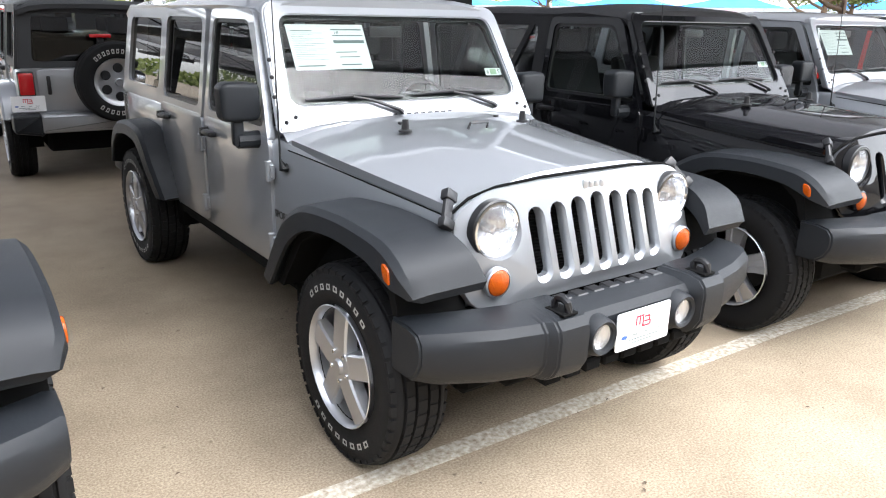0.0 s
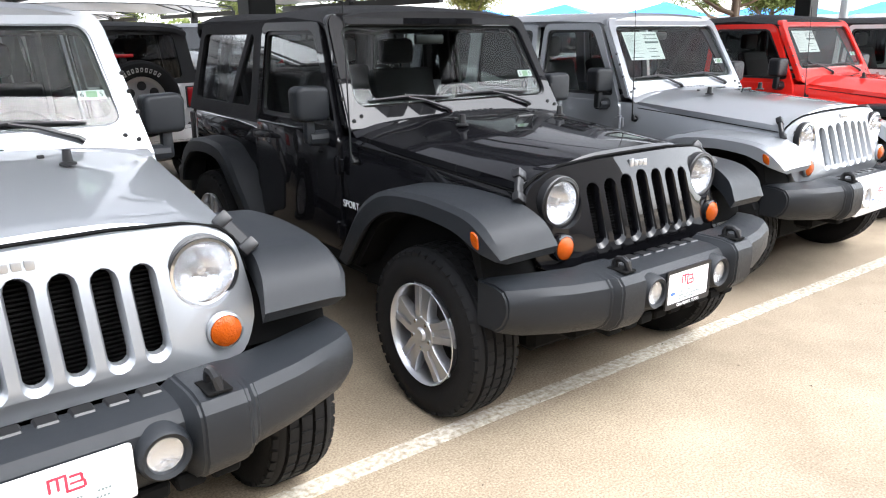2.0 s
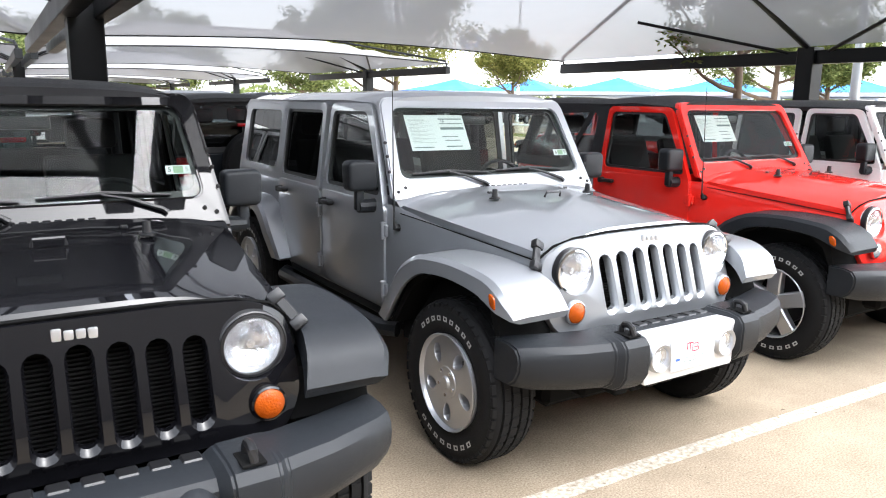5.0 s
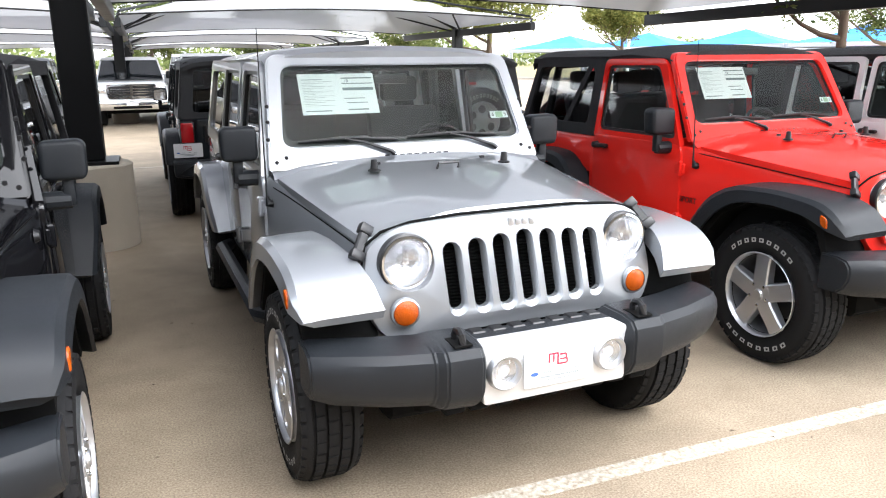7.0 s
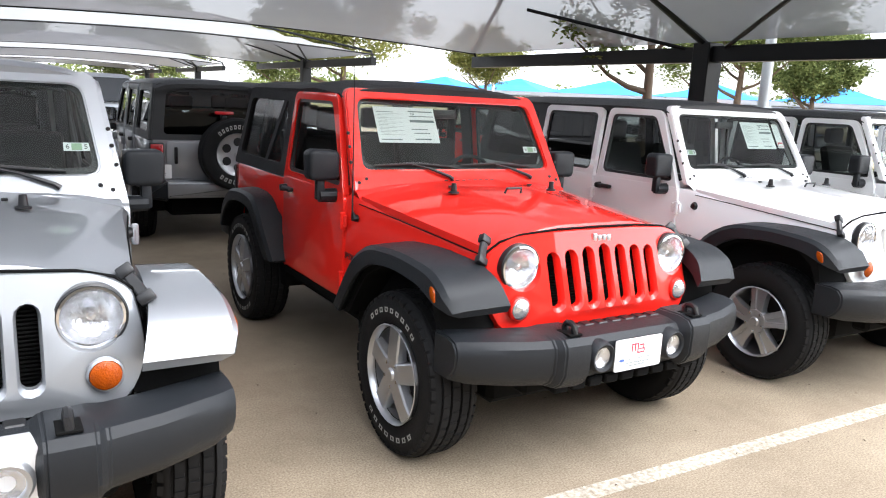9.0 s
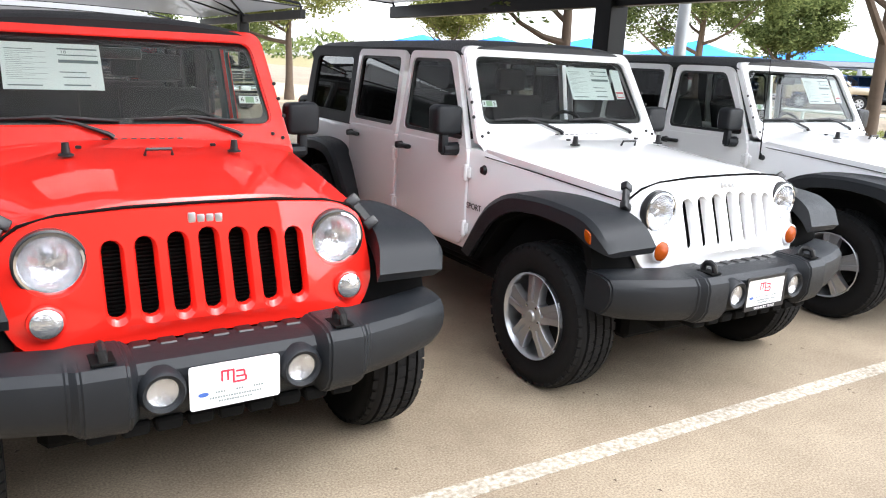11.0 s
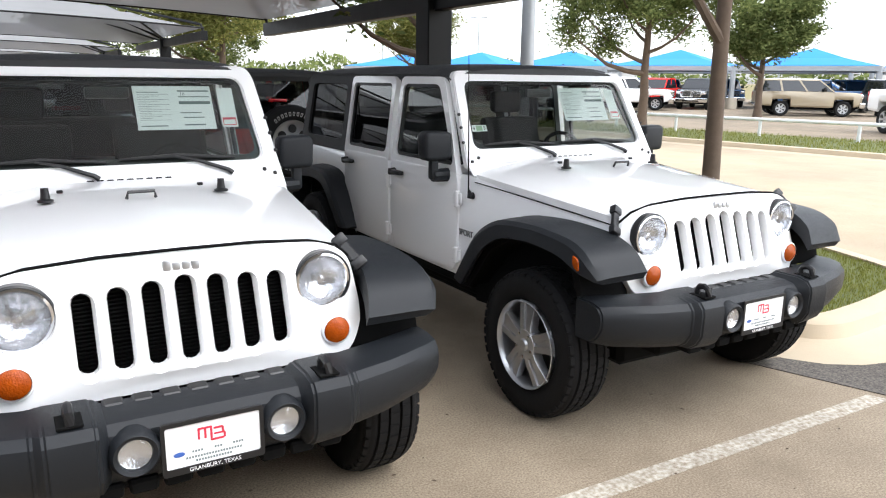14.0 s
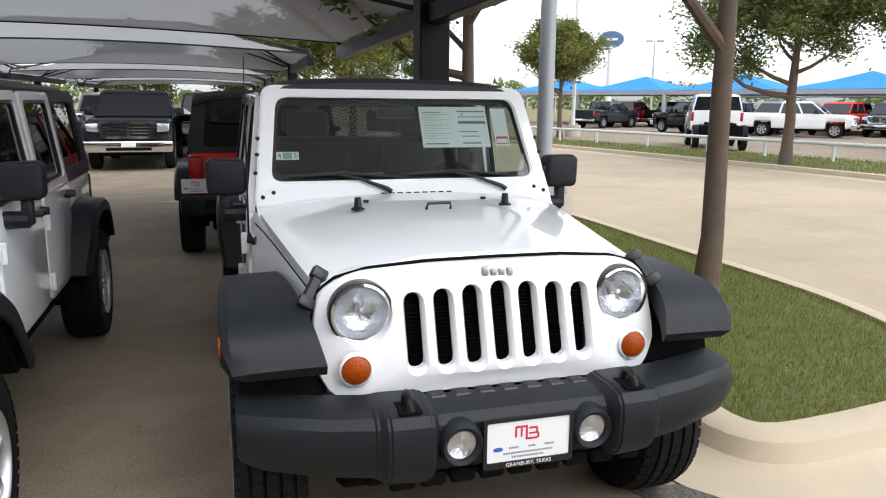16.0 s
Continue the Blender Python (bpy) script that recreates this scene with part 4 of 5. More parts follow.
    for k in range(9):
        x = (k - 4) * 0.042 + 0.03
        box(x - 0.015, x + 0.015, 1.262, 1.285, 1.214, 1.2235, 0.003, 1, bm=bm)
    part("cowl_vents", bm, GLOSSBLACK, cowl, "black cowl vent slots")
    # windscreen frame and glass
    def wy(z):
        return 1.285 + (z - 1.22) * 0.52
    rows = [(1.19, 0.755), (1.75, 0.69)]
    o = rounded([(-0.755, 1.17), (0.755, 1.17), (0.69, 1.775), (-0.69, 1.775)], [0.02, 0.02, 0.07, 0.07], 5)
    i = rounded([(-0.672, 1.285), (0.672, 1.285), (0.622, 1.71), (-0.622, 1.71)], [0.06, 0.06, 0.06, 0.06], 5)
    bm = ringprism(o, i, -0.02, 0.035, "y")
    for v in bm.verts:
        v.co.y += wy(v.co.z)
    es = [e for e in bm.edges if len(e.link_faces) == 2 and e.calc_face_angle(0) > 0.9]
    bmesh.ops.bevel(bm, geom=es, offset=0.008, segments=2, affect="EDGES")
    ws = part("windscreen_frame", bm, paint, car, sharp=30)
    pane = sheet(rounded([(-0.678, 1.279), (0.678, 1.279), (0.628, 1.716), (-0.628, 1.716)], 0.06, 5), 0.004, "y")
    for v in pane.verts:
        v.co.y += wy(v.co.z)
    gl = part("windscreen", pane, GLASS, ws, "tinted windscreen")
    gl.visible_shadow = False
    bm = ringprism(rounded([(-0.678, 1.279), (0.678, 1.279), (0.628, 1.716), (-0.628, 1.716)], 0.06, 5), rounded([(-0.650, 1.312), (0.650, 1.312), (0.605, 1.69), (-0.605, 1.69)], 0.06, 5), 0.007, 0.010, "y")
    for v in bm.verts:
        v.co.y += wy(v.co.z)
    part("glass_border", bm, GLOSSBLACK, ws, "black glass border")
    def on_glass(x, z, off=-0.002):
        return Matrix.Translation((x, wy(z) + off, z)) @ pose(0, 0, 0, 90 - 27.5, 0, 0)
    if sticker:
        sx, wide = (-0.36 + nudge, 1.26) if sticker == "passenger" else (0.29, 1.12)
        mm = on_glass(sx, 1.555, 0.012)
        mm = mm @ Matrix.Diagonal((wide, 1.08, 1, 1))
        bm = prism([(-0.165, -0.115), (0.165, -0.115), (0.165, 0.115), (-0.165, 0.115)], 0, 0.001, "z")
        bm.transform(mm)
        st = part("window_sticker", bm, PAPER, ws, "white paper price sticker with print", smooth=False)
        bm = bmesh.new()
        for x0, x1, y0, y1 in ((0.02, 0.155, 0.085, 0.092), (0.02, 0.155, 0.055, 0.06), (0.02, 0.155, 0.018, 0.034), (0.02, 0.11, -0.03, -0.025), (0.03, 0.12, -0.055, -0.05), (0.03, 0.12, -0.095, -0.088), (-0.15, -0.04, -0.098, -0.092), (-0.15, -0.06, 0.08, 0.084)):
            prism([(x0, y0), (x1, y0), (x1, y1), (x0, y1)], 0.0012, 0.0016, "z", bm=bm)
        for k in range(16):
            for x0, x1 in ((-0.15, -0.02 - 0.04 * ((k * 7) % 3)), ):
                prism([(x0, 0.07 - k * 0.009), (x1, 0.07 - k * 0.009), (x1, 0.0715 - k * 0.009), (x0, 0.0715 - k * 0.009)], 0.0012, 0.0014, "z", bm=bm)
        bm.transform(mm)
        part("sticker_print", bm, INK, st, "grey print lines", smooth=False)
        words("sticker_number", "18", 0.022, mm @ pose(0.04, 0.072, 0.0012), INK, st)
        if sticker == "driver":
            bm = prism([(-0.04, -0.115), (0.04, -0.115), (0.04, 0.115), (-0.04, 0.115)], 0, 0.001, "z")
            m2 = on_glass(sx + 0.255, 1.555, 0.012)
            bm.transform(m2)
            s2 = part("window_sticker", bm, PAPER, ws, "narrow white paper sticker", smooth=False)
            bm = prism([(-0.033, -0.105), (0.033, -0.105), (0.033, -0.06), (-0.033, -0.06)], 0.0012, 0.0016, "z")
            bm.transform(m2)
            part("sticker_print", bm, PLATERED, s2, smooth=False)
            bm = prism([(-0.029, -0.1), (0.029, -0.1), (0.029, -0.073), (-0.029, -0.073)], 0.0018, 0.002, "z")
            bm.transform(m2)
            part("sticker_print", bm, PAPER, s2, smooth=False)
    if tag:
        tx = 0.585 if sticker != "driver" else -0.585
        mm = on_glass(tx, 1.41, 0.012)
        bm = prism([(-0.055, -0.022), (0.055, -0.022), (0.055, 0.022), (-0.055, 0.022)], 0, 0.001, "z")
        bm.transform(mm)
        t = part("inspection_tag", bm, PAPER, ws, "small white and green inspection tag", smooth=False)
        bm = prism([(-0.022, -0.018), (0.022, -0.018), (0.022, 0.018), (-0.022, 0.018)], 0.0012, 0.0015, "z")
        bm.transform(mm)
        part("tag_mark", bm, GREENTAG, t, smooth=False)
        for k, ch in enumerate(tag.split()):
            words("tag_number", ch, 0.034, mm @ pose(-0.038 + 0.076 * k, 0, 0.0012), GLOSSBLACK, t)
    for s in (-1, 1):
        for bx, z in ((0.715, 1.215), (0.665, 1.235), (0.742, 1.33), (0.73, 1.42), (0.722, 1.50)):
            part("bolt", lathe([(0.0, -0.006), (0.009, -0.005), (0.011, 0.002)], "y", (s * bx, wy(z) - 0.021, z), 10), GLOSSBLACK, ws)
    # wipers
    for x0, x1 in ((-0.10, -0.56), (0.50, 0.03)):
        w = part("wiper", tube([(x0, 1.255, 1.228), (x0 - 0.02, 1.258, 1.245), ((x0 + x1) / 2 + 0.08, wy(1.29) - 0.035, 1.295), ((x0 + x1) / 2 - 0.02, wy(1.315) - 0.03, 1.317)], [0.014, 0.012, 0.009, 0.007], 6), GLOSSBLACK, car, "black wiper arm")
        part("blade", tube([(x1 + 0.50, wy(1.31) - 0.012, 1.30), ((x0 + x1) / 2, wy(1.32) - 0.02, 1.322), (x1 - 0.03, wy(1.315) - 0.012, 1.31)], [0.006, 0.011, 0.006], 6), GLOSSBLACK, w)
    # doors
    if doors == 4:
        spans = [(1.285, 2.19), (2.205, 3.0)]
    else:
        spans = [(1.285, 2.30)]
    for s in (-1, 1):
        for n, (a, z) in enumerate(spans):
            last = n == len(spans) - 1
            rear_cut = doors == 4 and last
            lowpts = [(a + 0.015, 0.545), (z - (0.22 if rear_cut else 0.05), 0.545), (z - 0.01, 0.80 if rear_cut else 0.66), (z - 0.01, 1.15), (a + 0.015, 1.15)]
            if n == 0:
                lowpts[0] = (a + 0.05, 0.545)
                lowpts.insert(0, (a + 0.015, 0.64))
            bm = prism(rounded(lowpts, 0.06), 0.755, 0.792, "x", 0.008)
            d = part("door", flipx(bm) if s < 0 else bm, paint, car, "closed painted door", sharp=30)
            fa = wy(1.15) + 0.06 if n == 0 else a + 0.015
            ft = wy(1.70) + 0.06 if n == 0 else a + 0.03
            o = rounded([(fa, 1.13), (z - 0.012, 1.13), (z - 0.03, 1.735), (ft, 1.735)], [0.02, 0.02, 0.06, 0.06])
            i = rounded([(fa + 0.055, 1.185), (z - 0.065, 1.185), (z - 0.075, 1.685), (ft + 0.05, 1.685)], 0.05)
            bm = lean(ringprism(o, i, 0.752, 0.790, "x"))
            part("window_frame", flipx(bm) if s < 0 else bm, paint, d, sharp=30)
            o2 = rounded([(fa + 0.05, 1.18), (z - 0.06, 1.18), (z - 0.07, 1.69), (ft + 0.045, 1.69)], 0.05)
            i2 = rounded([(fa + 0.075, 1.205), (z - 0.085, 1.205), (z - 0.095, 1.665), (ft + 0.07, 1.665)], 0.04)
            bm = lean(ringprism(o2, i2, 0.758, 0.778, "x"))
            part("window_seal", flipx(bm) if s < 0 else bm, GLOSSBLACK, d)
            bm = lean(sheet(o2, 0.767, "x"))
            part("window_pane", flipx(bm) if s < 0 else bm, GLASS if not rear_cut else DARKGLASS, d).visible_shadow = False
            hy = z - 0.12
            bm = box(0.79, 0.835, hy - 0.09, hy + 0.05, 1.055, 1.085, 0.012, 2)
            lathe([(0.0, 0.836), (0.022, 0.834), (0.026, 0.79)], "x", (0, hy + 0.05, 1.07), 14, bm=bm)
            part("door_handle", flipx(bm) if s < 0 else bm, GLOSSBLACK, d, "black paddle door handle")
            for hz in (0.66, 1.0):
                bm = box(0.785, 0.805, a - 0.035, a + 0.05, hz - 0.035, hz + 0.035, 0.006, 1)
                box(0.79, 0.822, a - 0.018, a + 0.01, hz - 0.05, hz + 0.05, 0.006, 1, bm=bm)
                part("hinge", flipx(bm) if s < 0 else bm, paint, d, "painted exposed door hinge")
        # mirror
        bm = prism(rounded([(0.785, 1.215), (0.965, 1.215), (0.97, 1.375), (0.945, 1.40), (0.785, 1.395)], 0.035), 1.37, 1.48, "y", 0.022, 3)
        mi = part("door_mirror", flipx(bm) if s < 0 else bm, PLASTIC, car, "black plastic door mirror")
        bm = box(0.86, 0.91, 1.40, 1.45, 1.10, 1.225, 0.012, 2)
        tube([(0.89, 1.425, 1.125), (0.785, 1.425, 1.125)], [0.038, 0.042], 10, bm=bm)
        part("mirror_arm", flipx(bm) if s < 0 else bm, PLASTIC, mi)
        bm = prism(rounded([(0.80, 1.23), (0.95, 1.23), (0.955, 1.37), (0.80, 1.38)], 0.03), 1.478, 1.483, "y")
        part("mirror_glass", flipx(bm) if s < 0 else bm, CHROME, mi)
        # cowl side fittings
        if antenna and s < 0:
            an = part("antenna", tube([(-0.765, 1.17, 1.03), (-0.785, 1.17, 1.03), (-0.79, 1.18, 1.07), (-0.78, 1.22, 1.90)], [0.022, 0.02, 0.005, 0.002], 8), STEEL, car, "thin whip antenna")
        else:
            part("cowl_plug", lathe([(0.0, s * 0.022), (0.02, s * 0.02), (0.03, 0.0)], "x", (s * 0.757, 1.16, 1.03), 14), GLOSSBLACK, car)
        if decal:
            w = words("side_decal", "SPORT", 0.052, pose(s * 0.7805, 1.215, 0.80, 90, 0, 90 * s) @ pose(0, 0, 0, 0, 0, 0), PLATEW if paint in (BLACKP, ) else GLOSSBLACK, car, "small model script decal")
    # sill
    for s in (-1, 1):
        part("sill", box(*sorted((s * 0.72, s * 0.765)), 1.16, ra - 0.55, 0.47, 0.53, 0.01, 1), UNDER if not flares else PLASTIC, car)
        if flares:
            part("side_step", tube([(s * 0.80, 1.12, 0.46), (s * 0.86, 1.2, 0.46), (s * 0.86, ra - 0.65, 0.46), (s * 0.80, ra - 0.57, 0.46)], 0.045, 8), PLASTIC, car, "black tubular side step")
    # top
    roof_mat = {"soft": FABRIC, "hard_black": HARDTOP, "hard_paint": paint}[top]
    z0 = spans[-1][1]
    hw = 0.69
    soft = top == "soft"
    rr = []
    for k, (y, h) in enumerate(((1.545, 1.765), (1.60, 1.79), (2.0, 1.805), ((2.0 + tail) / 2, 1.80 if not soft else 1.79), (tail - 0.12, 1.785), (tail - (0.02 if not soft else 0.10), 1.74))):
        ring = []
        for q in range(13):
            u = -1 + q / 6
            ring.append((u * (hw + 0.008), y, h + 0.028 * (1 - u * u) - 0.05 * abs(u) ** 8 - (0.012 * math.sin(k * 2.6) if soft else 0)))
        ring += [(p[0] * 0.985, p[1], p[2] - 0.045) for p in reversed(ring)]
        rr.append(ring)
    rf = part("roof", loft(rr), roof_mat, car, {"soft": "black canvas soft top", "hard_black": "black textured hard top", "hard_paint": "body-coloured hard top"}[top])
    o = rounded([(z0, 1.125), (tail - 0.02, 1.125), (tail - (0.10 if not soft else 0.22), 1.755), (z0 - 0.02, 1.755)], [0.01, 0.03, 0.07, 0.01])
    qb = z0 + (0.10 if not soft else 0.12)
    i = rounded([(qb, 1.21), (tail - (0.16 if not soft else 0.14), 1.21), (tail - (0.20 if not soft else 0.26), 1.67), (qb - 0.01, 1.67)], 0.06)
    for s in (-1, 1):
        bm = lean(ringprism(o, i, 0.742, 0.774, "x"))
        qp = part("quarter_panel", flipx(bm) if s < 0 else bm, roof_mat, rf, sharp=30)
        bm = lean(sheet(rounded([(qb - 0.02, 1.19), (tail - 0.13, 1.19), (tail - 0.18, 1.69), (qb - 0.03, 1.69)], 0.06), 0.754, "x"))
        part("quarter_window", flipx(bm) if s < 0 else bm, VINYL if soft else DARKGLASS, qp, "clear vinyl window" if soft else "dark quarter glass").visible_shadow = False
        if soft:
            bm = lean(prism([(qb + 0.04, 1.68), (qb + 0.10, 1.68), (qb + 0.36, 1.2), (qb + 0.30, 1.2)], 0.758, 0.77, "x"))
            part("soft_top_strap", flipx(bm) if s < 0 else bm, FABRIC, qp)
    # rear face
    o = rounded([(-0.745, 1.125), (0.745, 1.125), (0.68, 1.755), (-0.68, 1.755)], [0.01, 0.01, 0.06, 0.06])
    i = rounded([(-0.62, 1.19), (0.62, 1.19), (0.57, 1.67), (-0.57, 1.67)], 0.06)
    bm = ringprism(o, i, tail - 0.05, tail - 0.01, "y")
    for v in bm.verts:
        v.co.y -= (v.co.z - 1.13) * (0.12 if not soft else 0.28)
    rp = part("rear_panel", bm, roof_mat, rf, sharp=30)
    bm = sheet(rounded([(-0.64, 1.17), (0.64, 1.17), (0.59, 1.69), (-0.59, 1.69)], 0.06), tail - 0.033, "y")
    for v in bm.verts:
        v.co.y -= (v.co.z - 1.13) * (0.12 if not soft else 0.28)
    part("rear_window", bm, VINYL if soft else DARKGLASS, rp, "dark rear window").visible_shadow = False
    tg = part("tailgate", prism(rounded([(-0.60, 0.72), (0.60, 0.72), (0.60, 1.12), (-0.60, 1.12)], 0.05), tail - 0.005, tail + 0.02, "y", 0.008), paint, car)
    part("tailgate_handle", box(0.485, 0.52, tail + 0.02, tail + 0.05, 0.88, 1.06, 0.01, 2), GLOSSBLACK, tg, "black tailgate handle")
    part("rear_bumper", prism(rounded([(-0.62, 0.52), (0.62, 0.52), (0.62, 0.70), (-0.62, 0.70)], 0.03), tail, tail + 0.16, "y", 0.03), paint if flares else PLASTIC, car, "rear bumper")
    for s in (-1, 1):
        part("bumper_end", prism(rounded([(s * 0.60, 0.49), (s * 0.86, 0.53), (s * 0.86, 0.70), (s * 0.60, 0.71)], 0.03), tail - 0.12, tail + 0.15, "y", 0.03), PLASTIC, car, "black bumper end")
        tl = part("tail_lamp", box(*sorted((s * 0.63, s * 0.76)), tail - 0.02, tail + 0.045, 0.88, 1.09, 0.015, 2), REDLENS, car, "square red tail lamp")
        part("tail_lamp_frame", box(*sorted((s * 0.622, s * 0.768)), tail - 0.03, tail + 0.03, 0.868, 1.102, 0.012, 2), GLOSSBLACK, tl)
    plate(car, 0.70, tail + 0.035, 0.80, 0, False, 180)
    # spare
    sp = wheel_y(car, (-0.10, tail + 0.17, 1.0), tyre_r * 0.99)
    part("brake_lamp", box(-0.10, 0.10, tail + 0.02, tail + 0.09, 1.43, 1.47, 0.01, 2), REDLENS, car, "red centre brake lamp")
    part("lamp_stalk", box(-0.03, 0.03, tail + 0.0, tail + 0.08, 1.05, 1.43, 0.01, 1), GLOSSBLACK, car)
    # wheels
    for y in (ax, ra):
        for s in (-1, 1):
            wheel(car, "wheel", s * 0.785, y, tyre_r - 0.008, tyre_r, style, letters, s)
    # cabin
    part("dashboard", prism(rounded([(1.36, 1.05), (1.62, 0.95), (1.66, 1.12), (1.60, 1.215), (1.38, 1.235)], 0.04), -0.68, 0.68, "x"), SEAT, car, "dark dashboard")
    part("cabin_floor", box(-0.70, 0.70, 1.3, tail - 0.08, 0.60, 0.72), SEAT, car)
    bm = bmesh.new()
    pts = [(0.36 + 0.185 * math.cos(a), 1.72 + 0.07 * math.sin(a), 1.16 + 0.17 * math.sin(a)) for a in [2 * math.pi * k / 20 for k in range(21)]]
    tube(pts, 0.015, 6, bm=bm)
    tube([(0.36, 1.72, 1.16), (0.36, 1.60, 1.12)], 0.04, 8, bm=bm)
    part("steering_wheel", bm, SEAT, car)
    for x in (-0.36, 0.36):
        seat(car, x, 2.05)
    seat(car, 0.0, 2.95 if doors == 4 else 2.75, 1.05)
    part("interior_mirror", box(-0.10, 0.10, wy(1.62) + 0.08, wy(1.62) + 0.11, 1.60, 1.66, 0.012, 2), GLOSSBLACK, car)
    for s in (-1, 1):
        part("roll_bar", tube([(s * 0.60, 1.62, 1.70), (s * 0.60, 2.35, 1.72), (s * 0.60, 2.42, 1.66), (s * 0.64, 2.45, 0.9)], 0.035, 8), SEAT, car)
        part("roll_bar", tube([(s * 0.60, 2.35, 1.72), (s * 0.58, tail - 0.35, 1.68), (s * 0.62, tail - 0.2, 1.1)], 0.035, 8), SEAT, car)
    part("roll_bar", tube([(-0.60, 2.38, 1.70), (0.60, 2.38, 1.70)], 0.035, 8), SEAT, car)
    settle(car)
    return car


def settle(thing):
    """The cabin above the hood is a little lower than drawn."""
    for ob in thing.children:
        if ob.name.startswith("spare_wheel"):
            continue
        for v in ob.data.vertices:
            if v.co.z > 1.24:
                v.co.z = 1.24 + (v.co.z - 1.24) * 0.933
        settle(ob)


def wheel_y(car, c, r):
    """Spare wheel on the tailgate, facing back."""
    w = 0.235
    h = w / 2
    prof = [(r * 0.56, -h * 0.72), (r * 0.78, -h), (r * 0.92, -h * 0.95), (r * 0.98, -h * 0.75), (r, 0), (r * 0.98, h * 0.75), (r * 0.92, h * 0.95), (r * 0.78, h), (r * 0.62, h * 0.9), (r * 0.56, h * 0.72)]
    e = part("spare_wheel", lathe(prof, "y", c, 48), RUBBER, car, "tyre on a six-hole silver rim")
    bm = bmesh.new()
    rr = r * 0.58
    lathe([(0.0, 0.10), (0.035, 0.10), (0.04, 0.085), (rr * 0.8, 0.07), (rr * 0.93, 0.085), (rr, 0.10), (rr * 1.02, 0.09)], "y", c, 40, bm=bm)
    part("rim", bm, ALLOY, e, "silver alloy rim")
    bm = bmesh.new()
    for k in range(6):
        a = 2 * math.pi * (k + 0.5) / 6
        lathe([(0.0, 0.006), (0.042, 0.006), (0.047, 0.0)], "y", (c[0] + rr * 0.6 * math.cos(a), c[1] + 0.078, c[2] + rr * 0.6 * math.sin(a)), 16, bm=bm)
    part("rim_holes", bm, GLOSSBLACK, e, "dark round rim holes")
    bm = bmesh.new()
    for a0, a1, n in ((0.8, 2.3, 10), (-2.3, -0.8, 9)):
        arc = arc_marks(r * 0.70, r * 0.81, 0, (0, 0, 0), a0, a1, n, 3)
        for v in arc.verts:
            v.co = Vector((c[0] + v.co.y, c[1] + h + 0.002, c[2] + v.co.z))
        merge(bm, arc)
    part("lettering", bm, LETTER, e, "white outlined raised lettering bars")["kind"] = "stuff"
    return e


# front row, seen from ahead
jeep(pose(5.255, -0.235, 0, 0, 0, 2.6), SILVER, 4, "hard_paint", "five_wide", True, 0.402, False, "silver four-door off-road car with hard top and grey flares", tag="6 5", decal=True, nudge=-0.02)
jeep(pose(7.687, -0.205, 0, 0, 0, 0.9), BLACKP, 2, "soft", "five_twin", False, 0.385, False, "black two-door off-road car with black canvas soft top", framed=True, sticker="", tag="5 5", decal=True)
jeep(pose(10.217, 0.13, 0, 0, 0, 1.3), SILVER, 4, "hard_paint", "five_hole", True, 0.402, True, "silver four-door off-road car with painted flares and silver bumper panel", applique=True, tag="6 5", nudge=0.03)
jeep(pose(12.94, 0.31, 0, 0, 0, 1.6), REDP, 2, "soft", "five_wide", True, 0.402, False, "bright red two-door off-road car with black soft top", tag="6 5", amber=False, decal=True, nudge=0.05)
jeep(pose(15.563, 0.285, 0, 0, 0, 1.2), WHITEP, 4, "hard_black", "five_twin", False, 0.385, False, "white four-door off-road car with black hard top, paired stickers", framed=True, sticker="driver", tag="3 5", antenna=False, decal=True)
jeep(pose(18.18, 0.34, 0, 0, 0, 1.0), WHITEP, 4, "hard_black", "five_twin", False, 0.385, False, "white four-door off-road car with black hard top beside the island", framed=True, sticker="driver", tag="4 5", decal=True)
jeep(pose(2.46, -0.27, 0, 0, 0, 2.0), DARKP, 4, "hard_black", "five_twin", False, 0.39, False, "dark off-road car at the end of the row", framed=False)
# rear row, tail to tail with the front row
def behind(x, tailwb):
    return pose(x, 5.9 + 0.45 + tailwb + 0.62 + 0.17, 0, 0, 0, 180)
jeep(behind(4.55, 2.946), SILVER, 4, "hard_black", "five_hole", True, 0.40, True, "silver four-door off-road car with black top seen from behind", group="off-road cars parked tail to tail")
jeep(behind(7.12, 2.946), WHITEP, 4, "hard_black", "five_hole", True, 0.40, True, "white four-door off-road car with black top seen from behind", group="off-road cars parked tail to tail")
jeep(behind(9.98, 2.946), DARKP, 4, "hard_black", "five_hole", False, 0.40, False, "dark grey four-door off-road car seen from behind", group="off-road cars parked tail to tail")
jeep(behind(12.53, 2.946), SILVER, 4, "hard_black", "five_hole", True, 0.40, True, "silver four-door off-road car with spare wheel seen from behind", group="off-road cars parked tail to tail")
jeep(behind(17.65, 2.946), REDP, 4, "hard_black", "five_wide", False, 0.40, False, "red four-door off-road car with black hard top seen from behind", group="off-road cars parked tail to tail")


